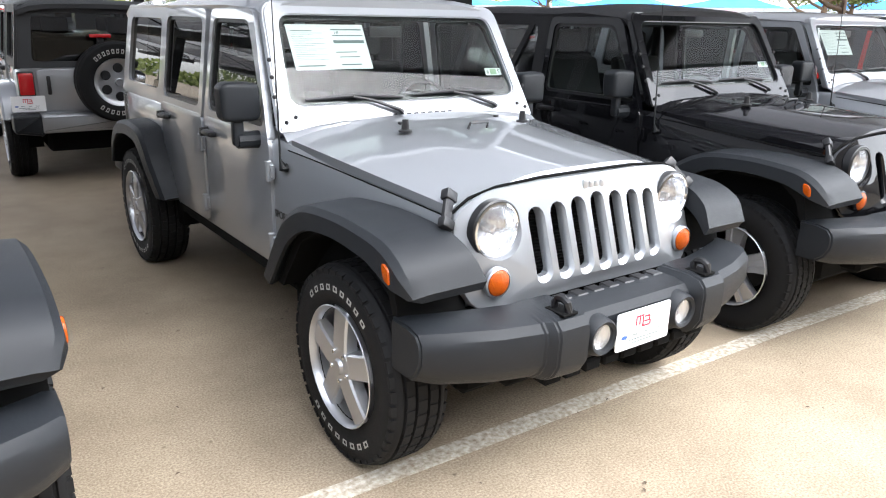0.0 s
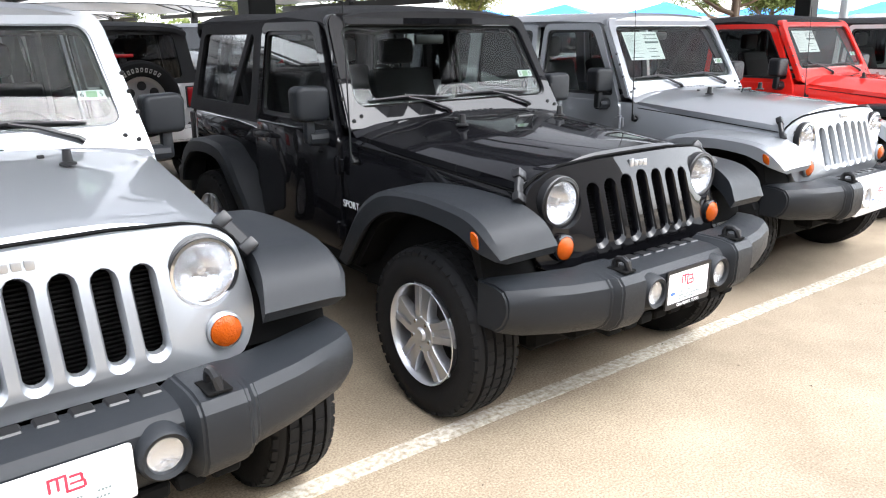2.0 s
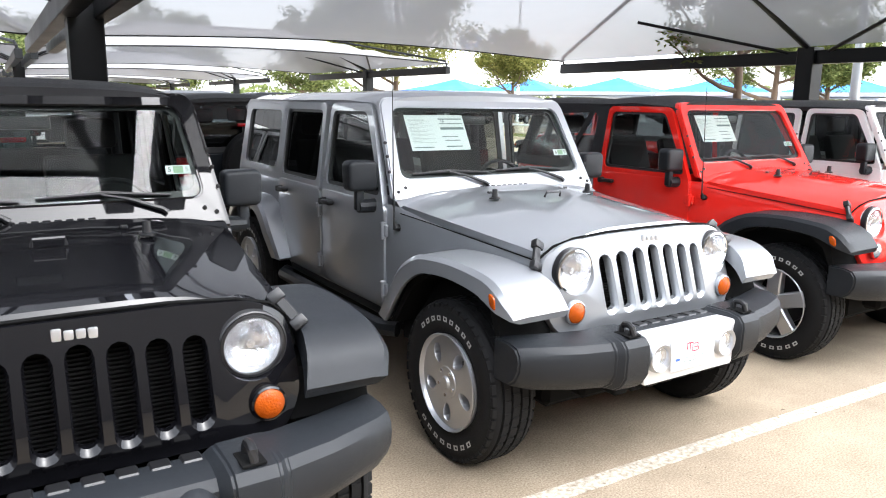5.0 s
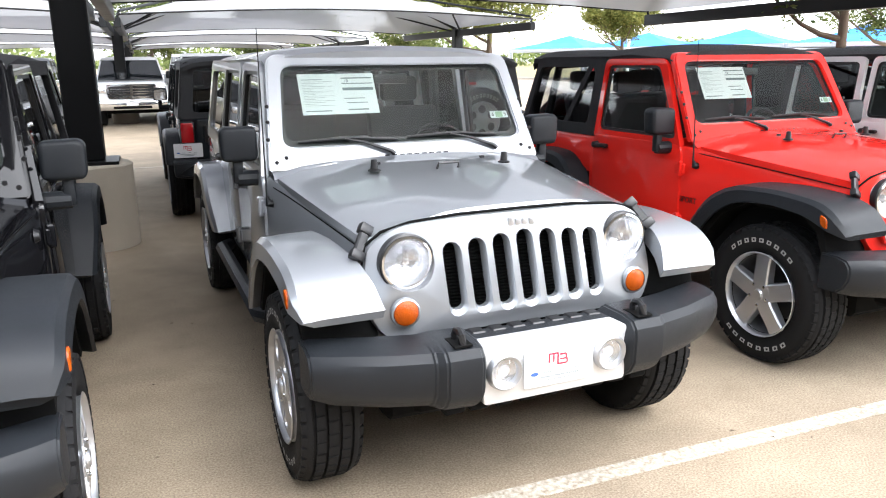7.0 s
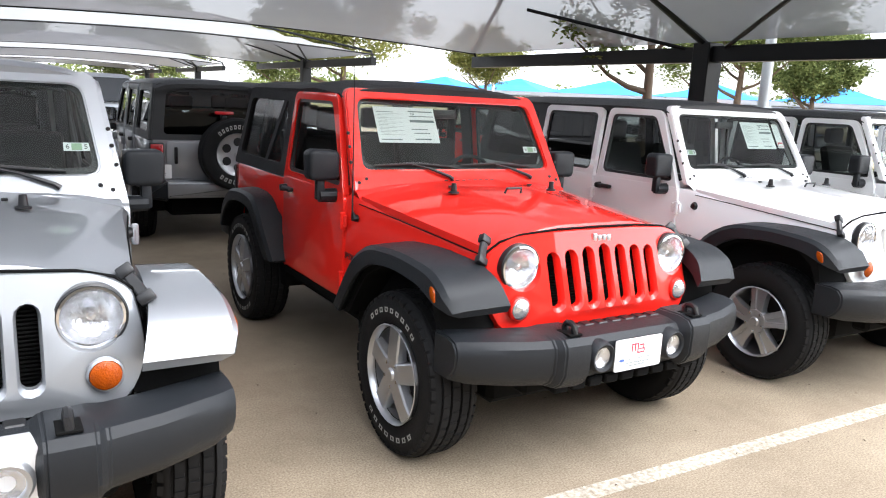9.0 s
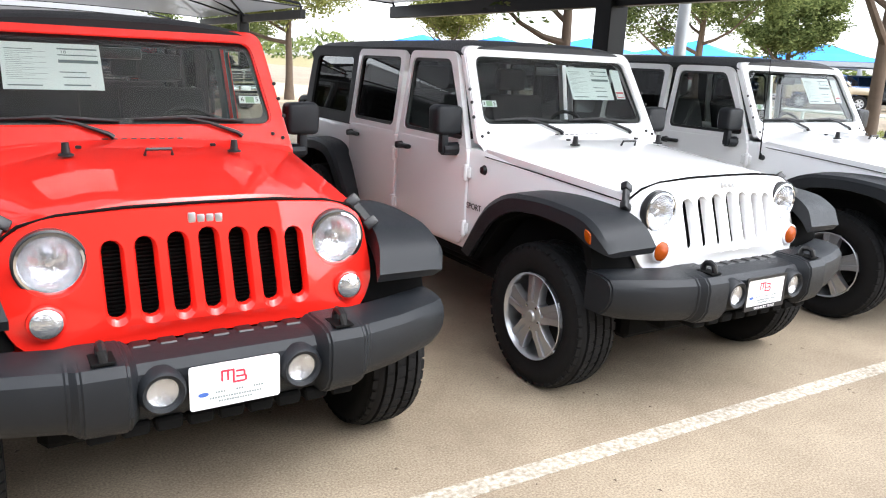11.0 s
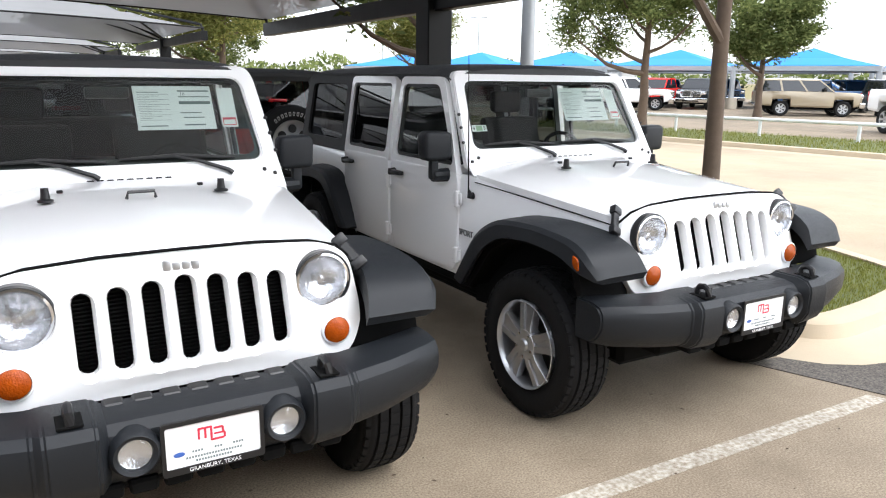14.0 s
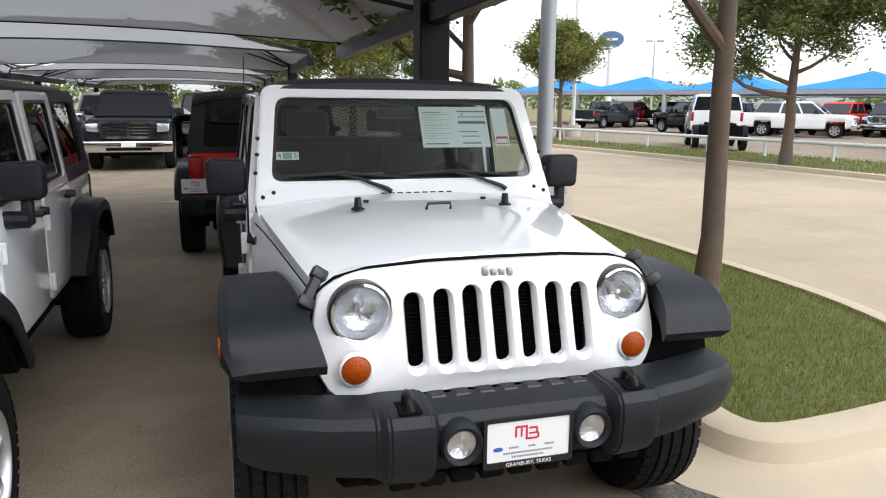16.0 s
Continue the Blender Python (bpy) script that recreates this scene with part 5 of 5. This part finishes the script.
# ---- other vehicles ----
def simple_wheel(car, x, y, r, s):
    e = part("wheel", lathe([(r * 0.62, -0.11), (r * 0.9, -0.125), (r, -0.09), (r, 0.09), (r * 0.9, 0.125), (r * 0.62, 0.11)], "x", (x, y, r), 24), RUBBER, car, "black tyre on a silver rim")
    bm = bmesh.new()
    for k in range(6):
        a = math.pi * k / 3
        c, q = math.cos(a), math.sin(a)
        loft([[(x + s * 0.10, y + rad * c - o * q, r + rad * q + o * c) for rad, o in ((0.03, -0.03), (0.03, 0.03), (r * 0.6, 0.05), (r * 0.6, -0.05))], [(x + s * 0.06, y + rad * c - o * q, r + rad * q + o * c) for rad, o in ((0.03, -0.03), (0.03, 0.03), (r * 0.6, 0.05), (r * 0.6, -0.05))]], bm=bm)
    lathe([(r * 0.62, s * 0.11), (r * 0.56, s * 0.10), (r * 0.55, s * 0.0)], "x", (x, y, r), 24, bm=bm)
    part("rim", bm, ALLOY, e)
    # shade behind these spokes is painted on as a darkened disc
    part("rim_back", lathe([(0.0, s * 0.02), (r * 0.56, s * 0.02)], "x", (x, y, r), 20), ALLOYSHADE, e)


def truck(m, paint, label, kind="pickup", group="vehicles in the far lot", chrome=True, high=0.0):
    """A full-size pickup, estate or bare chassis truck; its front at y = 0, facing -y."""
    car = empty({"pickup": "pickup_truck", "suv": "estate_car", "chassis": "chassis_truck"}[kind], m, label, {"pickup": "pickup", "suv": "SUV", "chassis": "truck"}[kind], group)
    ln = {"pickup": 5.75, "suv": 5.1, "chassis": 5.6}[kind]
    wb0, wb1 = 0.95, ln - 1.15
    h = high
    def sect(y, w, zb, zt):
        return [(-w + 0.05, y, zb), (-w, y, zb + 0.08), (-w - 0.01, y, (zb + zt) / 2 + 0.05), (-w + 0.03, y, zt - 0.04), (-w + 0.09, y, zt), (w - 0.09, y, zt), (w - 0.03, y, zt - 0.04), (w + 0.01, y, (zb + zt) / 2 + 0.05), (w, y, zb + 0.08), (w - 0.05, y, zb)]
    arch = 0.88 + h
    ys = [(0.06, 0.86, 0.62 + h, 1.12 + h), (0.18, 0.96, 0.55 + h, 1.20 + h), (wb0 - 0.48, 0.98, 0.5 + h, 1.23 + h), (wb0 - 0.44, 0.98, arch, 1.235 + h), (wb0 + 0.44, 0.98, arch, 1.26 + h), (wb0 + 0.48, 0.98, 0.48 + h, 1.26 + h), (1.55, 0.98, 0.46 + h, 1.29 + h)]
    end = {"pickup": ln, "suv": ln, "chassis": 3.3}[kind]
    zt = 1.30 + h
    if kind != "chassis":
        ys += [(wb1 - 0.48, 0.98, 0.48 + h, zt), (wb1 - 0.44, 0.98, arch, zt), (wb1 + 0.44, 0.98, arch, zt), (wb1 + 0.48, 0.98, 0.52 + h, zt), (end - 0.06, 0.97, 0.55 + h, zt), (end, 0.93, 0.58 + h, zt - 0.03)]
    else:
        ys += [(end, 0.97, 0.5 + h, zt)]
    part("body", loft([sect(*q) for q in ys]), paint, car, sharp=30)
    part("underbody", box(-0.7, 0.7, 0.3, ln - 0.1, 0.35 + h, 0.75 + h), UNDER, car)
    cab0, cab1 = 1.45, {"pickup": 3.75, "suv": ln - 0.1, "chassis": 3.25}[kind]
    slope, back = 0.72, 0.12
    zr = 1.90 + h
    def cabsec(z, ins, grow=0.0):
        t = (z - zt) / (zr - zt)
        return [(-0.93 + ins + 0.14 * t - grow, cab0 + slope * t - grow, z), (0.93 - ins - 0.14 * t + grow, cab0 + slope * t - grow, z), (0.93 - ins - 0.14 * t + grow, cab1 - back * t + grow, z), (-0.93 + ins + 0.14 * t - grow, cab1 - back * t + grow, z)]
    part("greenhouse", loft([cabsec(zt - 0.02, 0.0), cabsec(zr - 0.05, 0.0)]), DARKCAR, car, "dark windows", smooth=False)
    top = [cabsec(zr - 0.07, 0.0, 0.012), cabsec(zr, 0.02, 0.0), cabsec(zr + 0.03, 0.12, -0.06)]
    part("roof", loft(top), paint, car)
    for s in (-1, 1):
        stations = [0.0, 0.5, 1.0] if kind != "suv" else [0.0, 0.36, 0.7, 1.0]
        for q in stations:
            yl, yh = cab0 + (cab1 - cab0) * q, cab0 + slope + (cab1 - back - cab0 - slope) * q
            d = 0.05
            part("pillar", loft([[(s * 0.945, yl - d, zt - 0.02), (s * 0.945, yl + d, zt - 0.02), (s * 0.90, yl + d, zt - 0.02), (s * 0.90, yl - d, zt - 0.02)], [(s * 0.81, yh - d, zr - 0.04), (s * 0.81, yh + d, zr - 0.04), (s * 0.76, yh + d, zr - 0.04), (s * 0.76, yh - d, zr - 0.04)]]), paint, car)
        part("door_mirror", box(*sorted((s * 1.0, s * 1.2)), 1.85, 1.98, 1.28 + h, 1.5 + h, 0.03, 2), GLOSSBLACK, car)
        part("headlight", prism(rounded([(s * 0.62, 0.92 + h), (s * 0.90, 0.95 + h), (s * 0.92, 1.12 + h), (s * 0.62, 1.13 + h)], 0.03), 0.02, 0.16, "y", 0.01), REFLECT, car, "headlight")
        part("tail_lamp", box(*sorted((s * 0.86, s * 0.975)), end - 0.06, end + 0.012, 0.88 + h, 1.22 + h, 0.02, 2), REDLENS, car, "red tail lamp")
    gc = CHROME if chrome else GLOSSBLACK
    g = part("grille", prism(rounded([(-0.58, 0.80 + h), (0.58, 0.80 + h), (0.62, 1.14 + h), (-0.62, 1.14 + h)], 0.06), 0.03, 0.12, "y"), GLOSSBLACK, car, "black grille with bright bars")
    part("grille_frame", ringprism(rounded([(-0.62, 0.77 + h), (0.62, 0.77 + h), (0.66, 1.17 + h), (-0.66, 1.17 + h)], 0.08), rounded([(-0.56, 0.83 + h), (0.56, 0.83 + h), (0.59, 1.11 + h), (-0.59, 1.11 + h)], 0.05), -0.01, 0.1, "y"), gc, g)
    for z in (0.9, 0.97, 1.04):
        part("grille_bar", box(-0.58, 0.58, 0.0, 0.05, z - 0.012 + h, z + 0.012 + h), gc, g)
    part("grille_bar", box(-0.035, 0.035, -0.012, 0.05, 0.8 + h, 1.12 + h), gc, g)
    part("front_bumper", prism(rounded([(-0.97, 0.46 + h), (0.97, 0.46 + h), (0.99, 0.72 + h), (-0.99, 0.72 + h)], 0.06), -0.08, 0.2, "y", 0.03), gc, car, "bright bumper")
    part("bumper_slot", box(-0.5, 0.5, -0.085, -0.05, 0.50 + h, 0.57 + h), UNDER, car)
    part("licence_plate", box(-0.16, 0.16, -0.10, -0.075, 0.585 + h, 0.70 + h), PLATEW, car, "white plate")
    if kind != "chassis":
        part("rear_bumper", prism(rounded([(-0.97, 0.5 + h), (0.97, 0.5 + h), (0.97, 0.68 + h), (-0.97, 0.68 + h)], 0.04), end - 0.02, end + 0.14, "y", 0.03), gc, car)
    else:
        for s in (-1, 1):
            part("frame_rail", box(*sorted((s * 0.38, s * 0.46)), 3.2, ln, 0.7 + h, 0.85 + h), UNDER, car)
    if kind == "pickup":
        part("bed_liner", box(-0.80, 0.80, cab1 + 0.1, end - 0.1, zt - 0.05, zt + 0.004), UNDER, car)
    r = 0.40 + h * 0.4
    for y in (wb0, wb1):
        for s in (-1, 1):
            simple_wheel(car, s * 0.86, y, r, s)
    return car


DARKCAR = mat("dark_window_glass", (0.012, 0.014, 0.016), 0.05, 0, 1.0)

NEARBY = "vehicles beyond the canopy"
truck(pose(15.0, 17.0, 0, 0, 0, 1), DARKP, "black pickup with a bright chrome grille facing the aisle", group=NEARBY)
truck(pose(18.3, 19.0, 0, 0, 0, 25), BLACKP, "black crew-cab pickup with chrome grille at the aisle end", group=NEARBY)
truck(pose(12.35, 15.9, 0, 0, 0, 0), SILVER, "silver pickup parked beside the black one", group=NEARBY)
truck(pose(16.0, 25.5, 0, 0, 0, 60), WHITEP, "white crew-cab pickup standing across the aisle", group=NEARBY)
truck(pose(18.9, 35.5, 0, 0, 0, 0), WHITEP, "white pickup far down the aisle", group=NEARBY)
truck(pose(11.2, 21.0, 0, 0, 0, 8), WHITEP, "white pickup facing the aisle under the second canopy", group=NEARBY, high=0.1)
truck(pose(8.6, 20.6, 0, 0, 0, 0), WHITEP, "white estate car under the second canopy", "suv", group=NEARBY)
truck(pose(5.6, 20.8, 0, 0, 0, 0), SILVER, "silver pickup under the second canopy", group=NEARBY)
truck(pose(2.8, 20.6, 0, 0, 0, 0), REDP, "red pickup under the second canopy", group=NEARBY)
truck(pose(-0.3, 20.7, 0, 0, 0, 0), BLACKP, "black estate car under the second canopy", "suv", group=NEARBY)

FARLOT = "vehicles in the far lot"
truck(pose(37.4, 26.4, 0, 0, 0, 150), WHITEP, "white chassis truck with a bare frame on the drive", "chassis", high=0.18)
truck(pose(40.2, 8.6, 0, 0, 0, -28), WHITEP, "tall white pickup on the drive behind the rail", high=0.22, chrome=False)
for x, y, a, p, k, lab in ((50.0, 33.6, -65, REDP, "pickup", "bright red pickup in the far lot"), (47.4, 35.6, -60, SILVER, "suv", "silver estate car in the far lot"), (51.5, 31.0, -60, DARKP, "pickup", "dark blue-grey pickup in the far lot"), (49.6, 30.6, 40, WHITEP, "pickup", "white pickup standing side-on in the far lot"), (53.4, 27.6, 200, BLUEP, "pickup", "blue pickup seen from behind in the far lot"), (53.6, 21.6, 48, GOLDP, "suv", "tan estate car in the far lot"), (57.0, 17.5, 20, DARKP, "suv", "dark estate car in the far lot"), (59.5, 24.5, -40, BLUEP, "suv", "blue estate car under the blue canopies"), (57.5, 33.0, -40, BLUEP, "pickup", "blue pickup under the blue canopies"), (56.5, 37.5, -40, WHITEP, "suv", "white estate car under the blue canopies"), (61.5, 20.5, -40, BLACKP, "pickup", "black pickup under the blue canopies"), (46.5, 38.6, -60, BLUEP, "pickup", "dark blue pickup in the far lot"), (44.0, 40.5, 190, BLACKP, "suv", "black estate car in the far lot"), (46.6, 49.5, 118, DARKP, "pickup", "dark grey crew-cab pickup in the far lot"), (49.6, 51.5, 118, MAROONP, "pickup", "maroon crew-cab pickup in the far lot"), (53.2, 51.0, 118, BLACKP, "pickup", "black pickup beside the maroon one"), (63.5, 15.0, -40, WHITEP, "pickup", "white pickup at the end of the far lot"), (60.0, 29.5, -40, SILVER, "pickup", "silver pickup under the blue canopies")):
    truck(pose(x, y, 0, 0, 0, a), p, lab, k)


# ---- blue canopies of the far lot ----
def blue_canopy(x, y, a, w, d):
    c = empty("blue_canopy", pose(x, y, 0, 0, 0, a), "blue tent canopy on pale steel posts in the far lot", "canopy", "blue canopies")
    e = 2.75
    rise = 1.2
    bm = bmesh.new()
    base = [bm.verts.new(p) for p in ((-w / 2, -d / 2, e), (w / 2, -d / 2, e), (w / 2, d / 2, e), (-w / 2, d / 2, e))]
    mids = [bm.verts.new(p) for p in ((-w / 4, -d / 4, e + rise * 0.42), (w / 4, -d / 4, e + rise * 0.42), (w / 4, d / 4, e + rise * 0.42), (-w / 4, d / 4, e + rise * 0.42))]
    tip = bm.verts.new((0, 0, e + rise))
    for k in range(4):
        j = (k + 1) % 4
        bm.faces.new((base[k], base[j], mids[j], mids[k]))
        bm.faces.new((mids[k], mids[j], tip))
    part("fabric", bm, BLUEFAB, c, "bright blue canvas", smooth=False)
    for s in (-1, 1):
        part("beam", box(-w / 2, w / 2, s * d / 2 - 0.1, s * d / 2 + 0.1, e - 0.32, e - 0.02), GALV, c)
        part("beam", box(s * w / 2 - 0.1, s * w / 2 + 0.1, -d / 2, d / 2, e - 0.32, e - 0.02), GALV, c)
    for sx in (-1, 1):
        part("post", tube([(sx * w / 2, -d / 2, 0), (sx * w / 2, -d / 2, e - 0.3)], 0.17, 10), GALV, c)
        part("pedestal", lathe([(0.0, 0.7), (0.38, 0.7), (0.4, 0.0), (0.0, 0.0)], "z", (sx * w / 2, -d / 2, 0), 16), PEDESTAL, c)
    return c


for k in range(7):
    t = k / 6
    blue_canopy(47.0 + 18.5 * t + 4 * t * t, 61.0 - 47.0 * t, -62, 8.2, 8.0)
for k in range(5):
    t = k / 4
    blue_canopy(63.0 + 14 * t, 55.0 - 36 * t, -62, 8.2, 8.0)

# ---- light pole on the island ----
lp = empty("light_pole", pose(20.47, 5.28, 0), "grey painted light pole on a round concrete base", "light pole")
part("shaft", tube([(0, 0, 0.78), (0, 0, 9.0)], [0.085, 0.06], 16), GALV, lp)
part("base_cover", box(-0.2, 0.2, -0.2, 0.2, 0.72, 0.86, 0.02, 2), GALV, lp)
part("pedestal", lathe([(0.0, 0.74), (0.29, 0.74), (0.31, 0.71), (0.31, 0.1), (0.0, 0.1)], "z", (0, 0, 0), 28), PEDESTAL, lp, "round cast concrete base")
part("lamp_head", box(-0.25, 0.25, -0.9, -0.1, 8.9, 9.05, 0.03, 2), GALV, lp)

# ---- oval sign, banner and far lamps ----
sg = empty("oval_sign", pose(61.5, 80.5, 0, 0, 0, -28), "blue oval sign on a tall white pole", "sign")
part("pole", tube([(0, 0, 0), (0, 0, 8.6)], 0.35, 12), WHITERAIL, sg)
oval = lambda k, z0, z1: prism([(1.55 * k * math.cos(2 * math.pi * i / 40), 9.3 + 1.0 * k * math.sin(2 * math.pi * i / 40)) for i in range(40)], z0, z1, "y")
part("board", oval(1.0, -0.25, 0.25), GALV, sg, "grey rimmed oval board")
part("board_face", oval(0.9, -0.3, -0.24), BLUEP, sg, "dark blue oval face")
part("board_mark", prism(rounded([(-0.75, 9.1), (0.7, 9.2), (0.8, 9.45), (-0.7, 9.4)], 0.1), -0.33, -0.28, "y"), PLATEW, sg, "pale script stroke")
bn = empty("banner_pole", pose(34.6, 34.0, 0, 0, 0, -25), "white pole with a pale banner", "banner")
part("pole", tube([(0, 0, 0), (0, 0, 7.5)], 0.09, 10), WHITERAIL, bn)
part("base", lathe([(0.0, 0.6), (0.4, 0.6), (0.42, 0.0), (0, 0)], "z", (0, 0, 0), 16), PEDESTAL, bn)
part("cloth", box(-0.95, -0.1, -0.01, 0.01, 3.9, 5.9), GALV, bn, "pale grey banner")
part("cloth_mark", prism([(-0.52 + 0.22 * math.cos(i * 0.4), 5.0 + 0.3 * math.sin(i * 0.4)) for i in range(15)], -0.02, -0.011, "y"), BLUEP, bn, smooth=False)
for x, y in ((78, 98), (112, 70), (86, 150)):
    fl = empty("street_lamp", pose(x, y, 0, 0, 0, -30), "tall double-headed lamp post far away", "street lamp", "far lamp posts")
    part("post", tube([(0, 0, 0), (0, 0, 11)], [0.16, 0.09], 8), GALV, fl)
    for s in (-1, 1):
        part("lamp_head", box(*sorted((s * 0.3, s * 1.3)), -0.25, 0.25, 10.8, 11.05, 0.04, 1), GALV, fl)


# ---- trees ----
def tree(x, y, h, cr, cz, leaves, size, label, seed, trunk_r=0.12, fork=2.1, leaf=None, lean_to=(0, 0), flat=0.75):
    """Oak: tapered trunk, forked limbs, twigs and a crown of single leaves in uneven clumps."""
    rnd = random.Random(seed)
    t = empty("tree", pose(x, y, 0), label, "tree", "oak trees")
    bm = bmesh.new()
    path, rad = [], []
    for k in range(9):
        q = k / 8
        path.append((lean_to[0] * q + rnd.uniform(-0.02, 0.02), lean_to[1] * q + rnd.uniform(-0.02, 0.02), h * 0.8 * q - 0.02))
        rad.append(trunk_r * (1.35 if k == 0 else 1.0 - 0.75 * q))
    tube(path, rad, 12, bm=bm)
    part("trunk", bm, BARK, t, "rough grey-brown trunk")
    clumps = []
    limbs = 9
    for k in range(limbs):
        a = 2 * math.pi * (k * 0.382 + rnd.uniform(-0.05, 0.05)) + (math.pi * 0.9 if k == 0 else 0)
        z0 = fork + (h * 0.7 - fork) * k / limbs
        reach = cr * rnd.uniform(0.65, 0.95) * (1 - 0.35 * k / limbs)
        q = z0 / (h * 0.8)
        p0 = Vector((lean_to[0] * q, lean_to[1] * q, z0))
        z1 = max(cz - 0.1, z0 + rnd.uniform(0.5, 1.4))
        p2 = Vector((p0.x + math.cos(a) * reach, p0.y + math.sin(a) * reach, z1 + rnd.uniform(0.0, 0.8)))
        p1 = (p0 + p2) / 2 + Vector((0, 0, -0.12 * reach))
        r0 = trunk_r * (0.55 if k == 0 else 0.42) * (1 - 0.5 * k / limbs)
        part("limb", tube([p0, p0 * 0.5 + p1 * 0.5 + Vector((0, 0, -0.05)), p1, p2], [r0, r0 * 0.8, r0 * 0.6, r0 * 0.15], 8), BARK, t)
        for s in (0.55, 0.75, 0.95):
            clumps.append(p0 + (p2 - p0) * s + Vector((rnd.uniform(-0.4, 0.4), rnd.uniform(-0.4, 0.4), rnd.uniform(0.0, 0.5))))
    mid = Vector((lean_to[0], lean_to[1], cz + (h - cz) * 0.5))
    for k in range(46):
        u = Vector((rnd.gauss(0, 1), rnd.gauss(0, 1), rnd.gauss(0, 1))).normalized() * rnd.uniform(0.45, 1.0)
        clumps.append(mid + Vector((u.x * cr, u.y * cr, u.z * (h - cz) * 0.5)))
    verts, faces = [], []
    per = max(1, leaves // len(clumps))
    for c in clumps:
        cl = rnd.uniform(0.28, 0.52) * cr * 0.42
        for k in range(per):
            d = Vector((rnd.gauss(0, 1), rnd.gauss(0, 1), rnd.gauss(0, flat))) * cl * 0.62
            p = c + d
            u = Vector((rnd.gauss(0, 1), rnd.gauss(0, 1), rnd.gauss(0, 0.6))).normalized()
            v = u.orthogonal().normalized()
            ang = rnd.uniform(0, 6.28)
            v = (v * math.cos(ang) + u.cross(v) * math.sin(ang)) * size * rnd.uniform(0.25, 0.4)
            u = u * size * rnd.uniform(0.6, 1.2)
            i = len(verts)
            verts += [p - u, p + v, p + u, p - v]
            faces.append((i, i + 1, i + 2, i + 3))
    me = bpy.data.meshes.new("crown")
    me.from_pydata([tuple(v) for v in verts], [], faces)
    me.materials.append(leaf or LEAF)
    ob = new("crown", me)
    ob.parent = t
    ob["label"] = "uneven crown of small leaves with gaps"
    return t


tree(20.59, 2.55, 7.5, 2.5, 4.1, 17100, 0.075, "young oak with a slim forked trunk on the grass island", 1, 0.088, 2.02)
tree(20.35, 7.6, 7.0, 2.1, 3.0, 22800, 0.075, "young oak behind the light pole on the island", 2, 0.11, 2.0)
tree(31.6, 14.7, 6.6, 2.9, 2.55, 42560, 0.078, "full round oak on the far verge", 3, 0.16, 1.9)
tree(45.6, 21.5, 6.3, 2.5, 2.6, 23940, 0.125, "oak beside the blue canopies", 4, 0.18, 2.0)
tree(21.5, 24.5, 7.4, 3.0, 2.5, 31919, 0.094, "oak at the end of the second canopy", 5, 0.15, 2.0, LEAFY)
tree(33.2, 32.6, 6.0, 2.2, 2.9, 18620, 0.109, "small bright oak near the banner pole", 6, 0.14, 2.1, LEAFY)
tree(27.0, 47.0, 8.0, 3.4, 2.4, 21280, 0.14, "oak beyond the third canopy", 7, 0.18, 2.0)
tree(20.5, 62.0, 9.0, 4.5, 2.2, 21280, 0.187, "wide oak far down the aisle", 8, 0.22, 2.0)
tree(10.0, 72.0, 9.0, 4.5, 2.2, 18620, 0.203, "wide oak far behind the canopies", 9, 0.22, 2.0)
tree(66.0, 5.0, 8.5, 3.8, 2.6, 15959, 0.172, "oak beyond the far lot", 12, 0.2, 2.0)

# far wood on the horizon
rnd = random.Random(21)
verts, faces = [], []
for k in range(14000):
    a = rnd.uniform(radians(-20), radians(120))
    d = rnd.uniform(230, 290)
    top = 5.5 + 2.5 * math.sin(a * 23) + 1.8 * math.sin(a * 61 + 1)
    p = Vector((d * math.cos(a), d * math.sin(a), rnd.uniform(0, 1) ** 0.7 * top))
    s = rnd.uniform(0.5, 1.1)
    u = Vector((rnd.gauss(0, 1), rnd.gauss(0, 1), rnd.gauss(0, 1))).normalized() * s
    v = u.orthogonal().normalized() * s * 0.7
    i = len(verts)
    verts += [tuple(p - u), tuple(p + v), tuple(p + u), tuple(p - v)]
    faces.append((i, i + 1, i + 2, i + 3))
me = bpy.data.meshes.new("woods")
me.from_pydata(verts, [], faces)
me.materials.append(LEAF)
tagged(new("woods", me), "low line of woods on the horizon", "woods", "", "stuff")

# fallen leaves and grit on the lot
rnd = random.Random(31)
verts, faces = [], []
for k in range(420):
    x, y = rnd.uniform(2, 19), rnd.uniform(-1.6, 5.5)
    s, a = rnd.uniform(0.005, 0.016), rnd.uniform(0, 6.28)
    i = len(verts)
    for q in range(4):
        r = s * (1.0 if q % 2 == 0 else 0.45)
        verts.append((x + r * math.cos(a + q * 1.57), y + r * math.sin(a + q * 1.57), 0.007 + 0.004 * (q % 2)))
    faces.append((i, i + 1, i + 2, i + 3))
me = bpy.data.meshes.new("fallen_leaves")
me.from_pydata(verts, [], faces)
me.materials.append(BARK)
tagged(new("fallen_leaves", me), "small dry brown leaves and grit on the concrete", "leaves", "", "stuff")
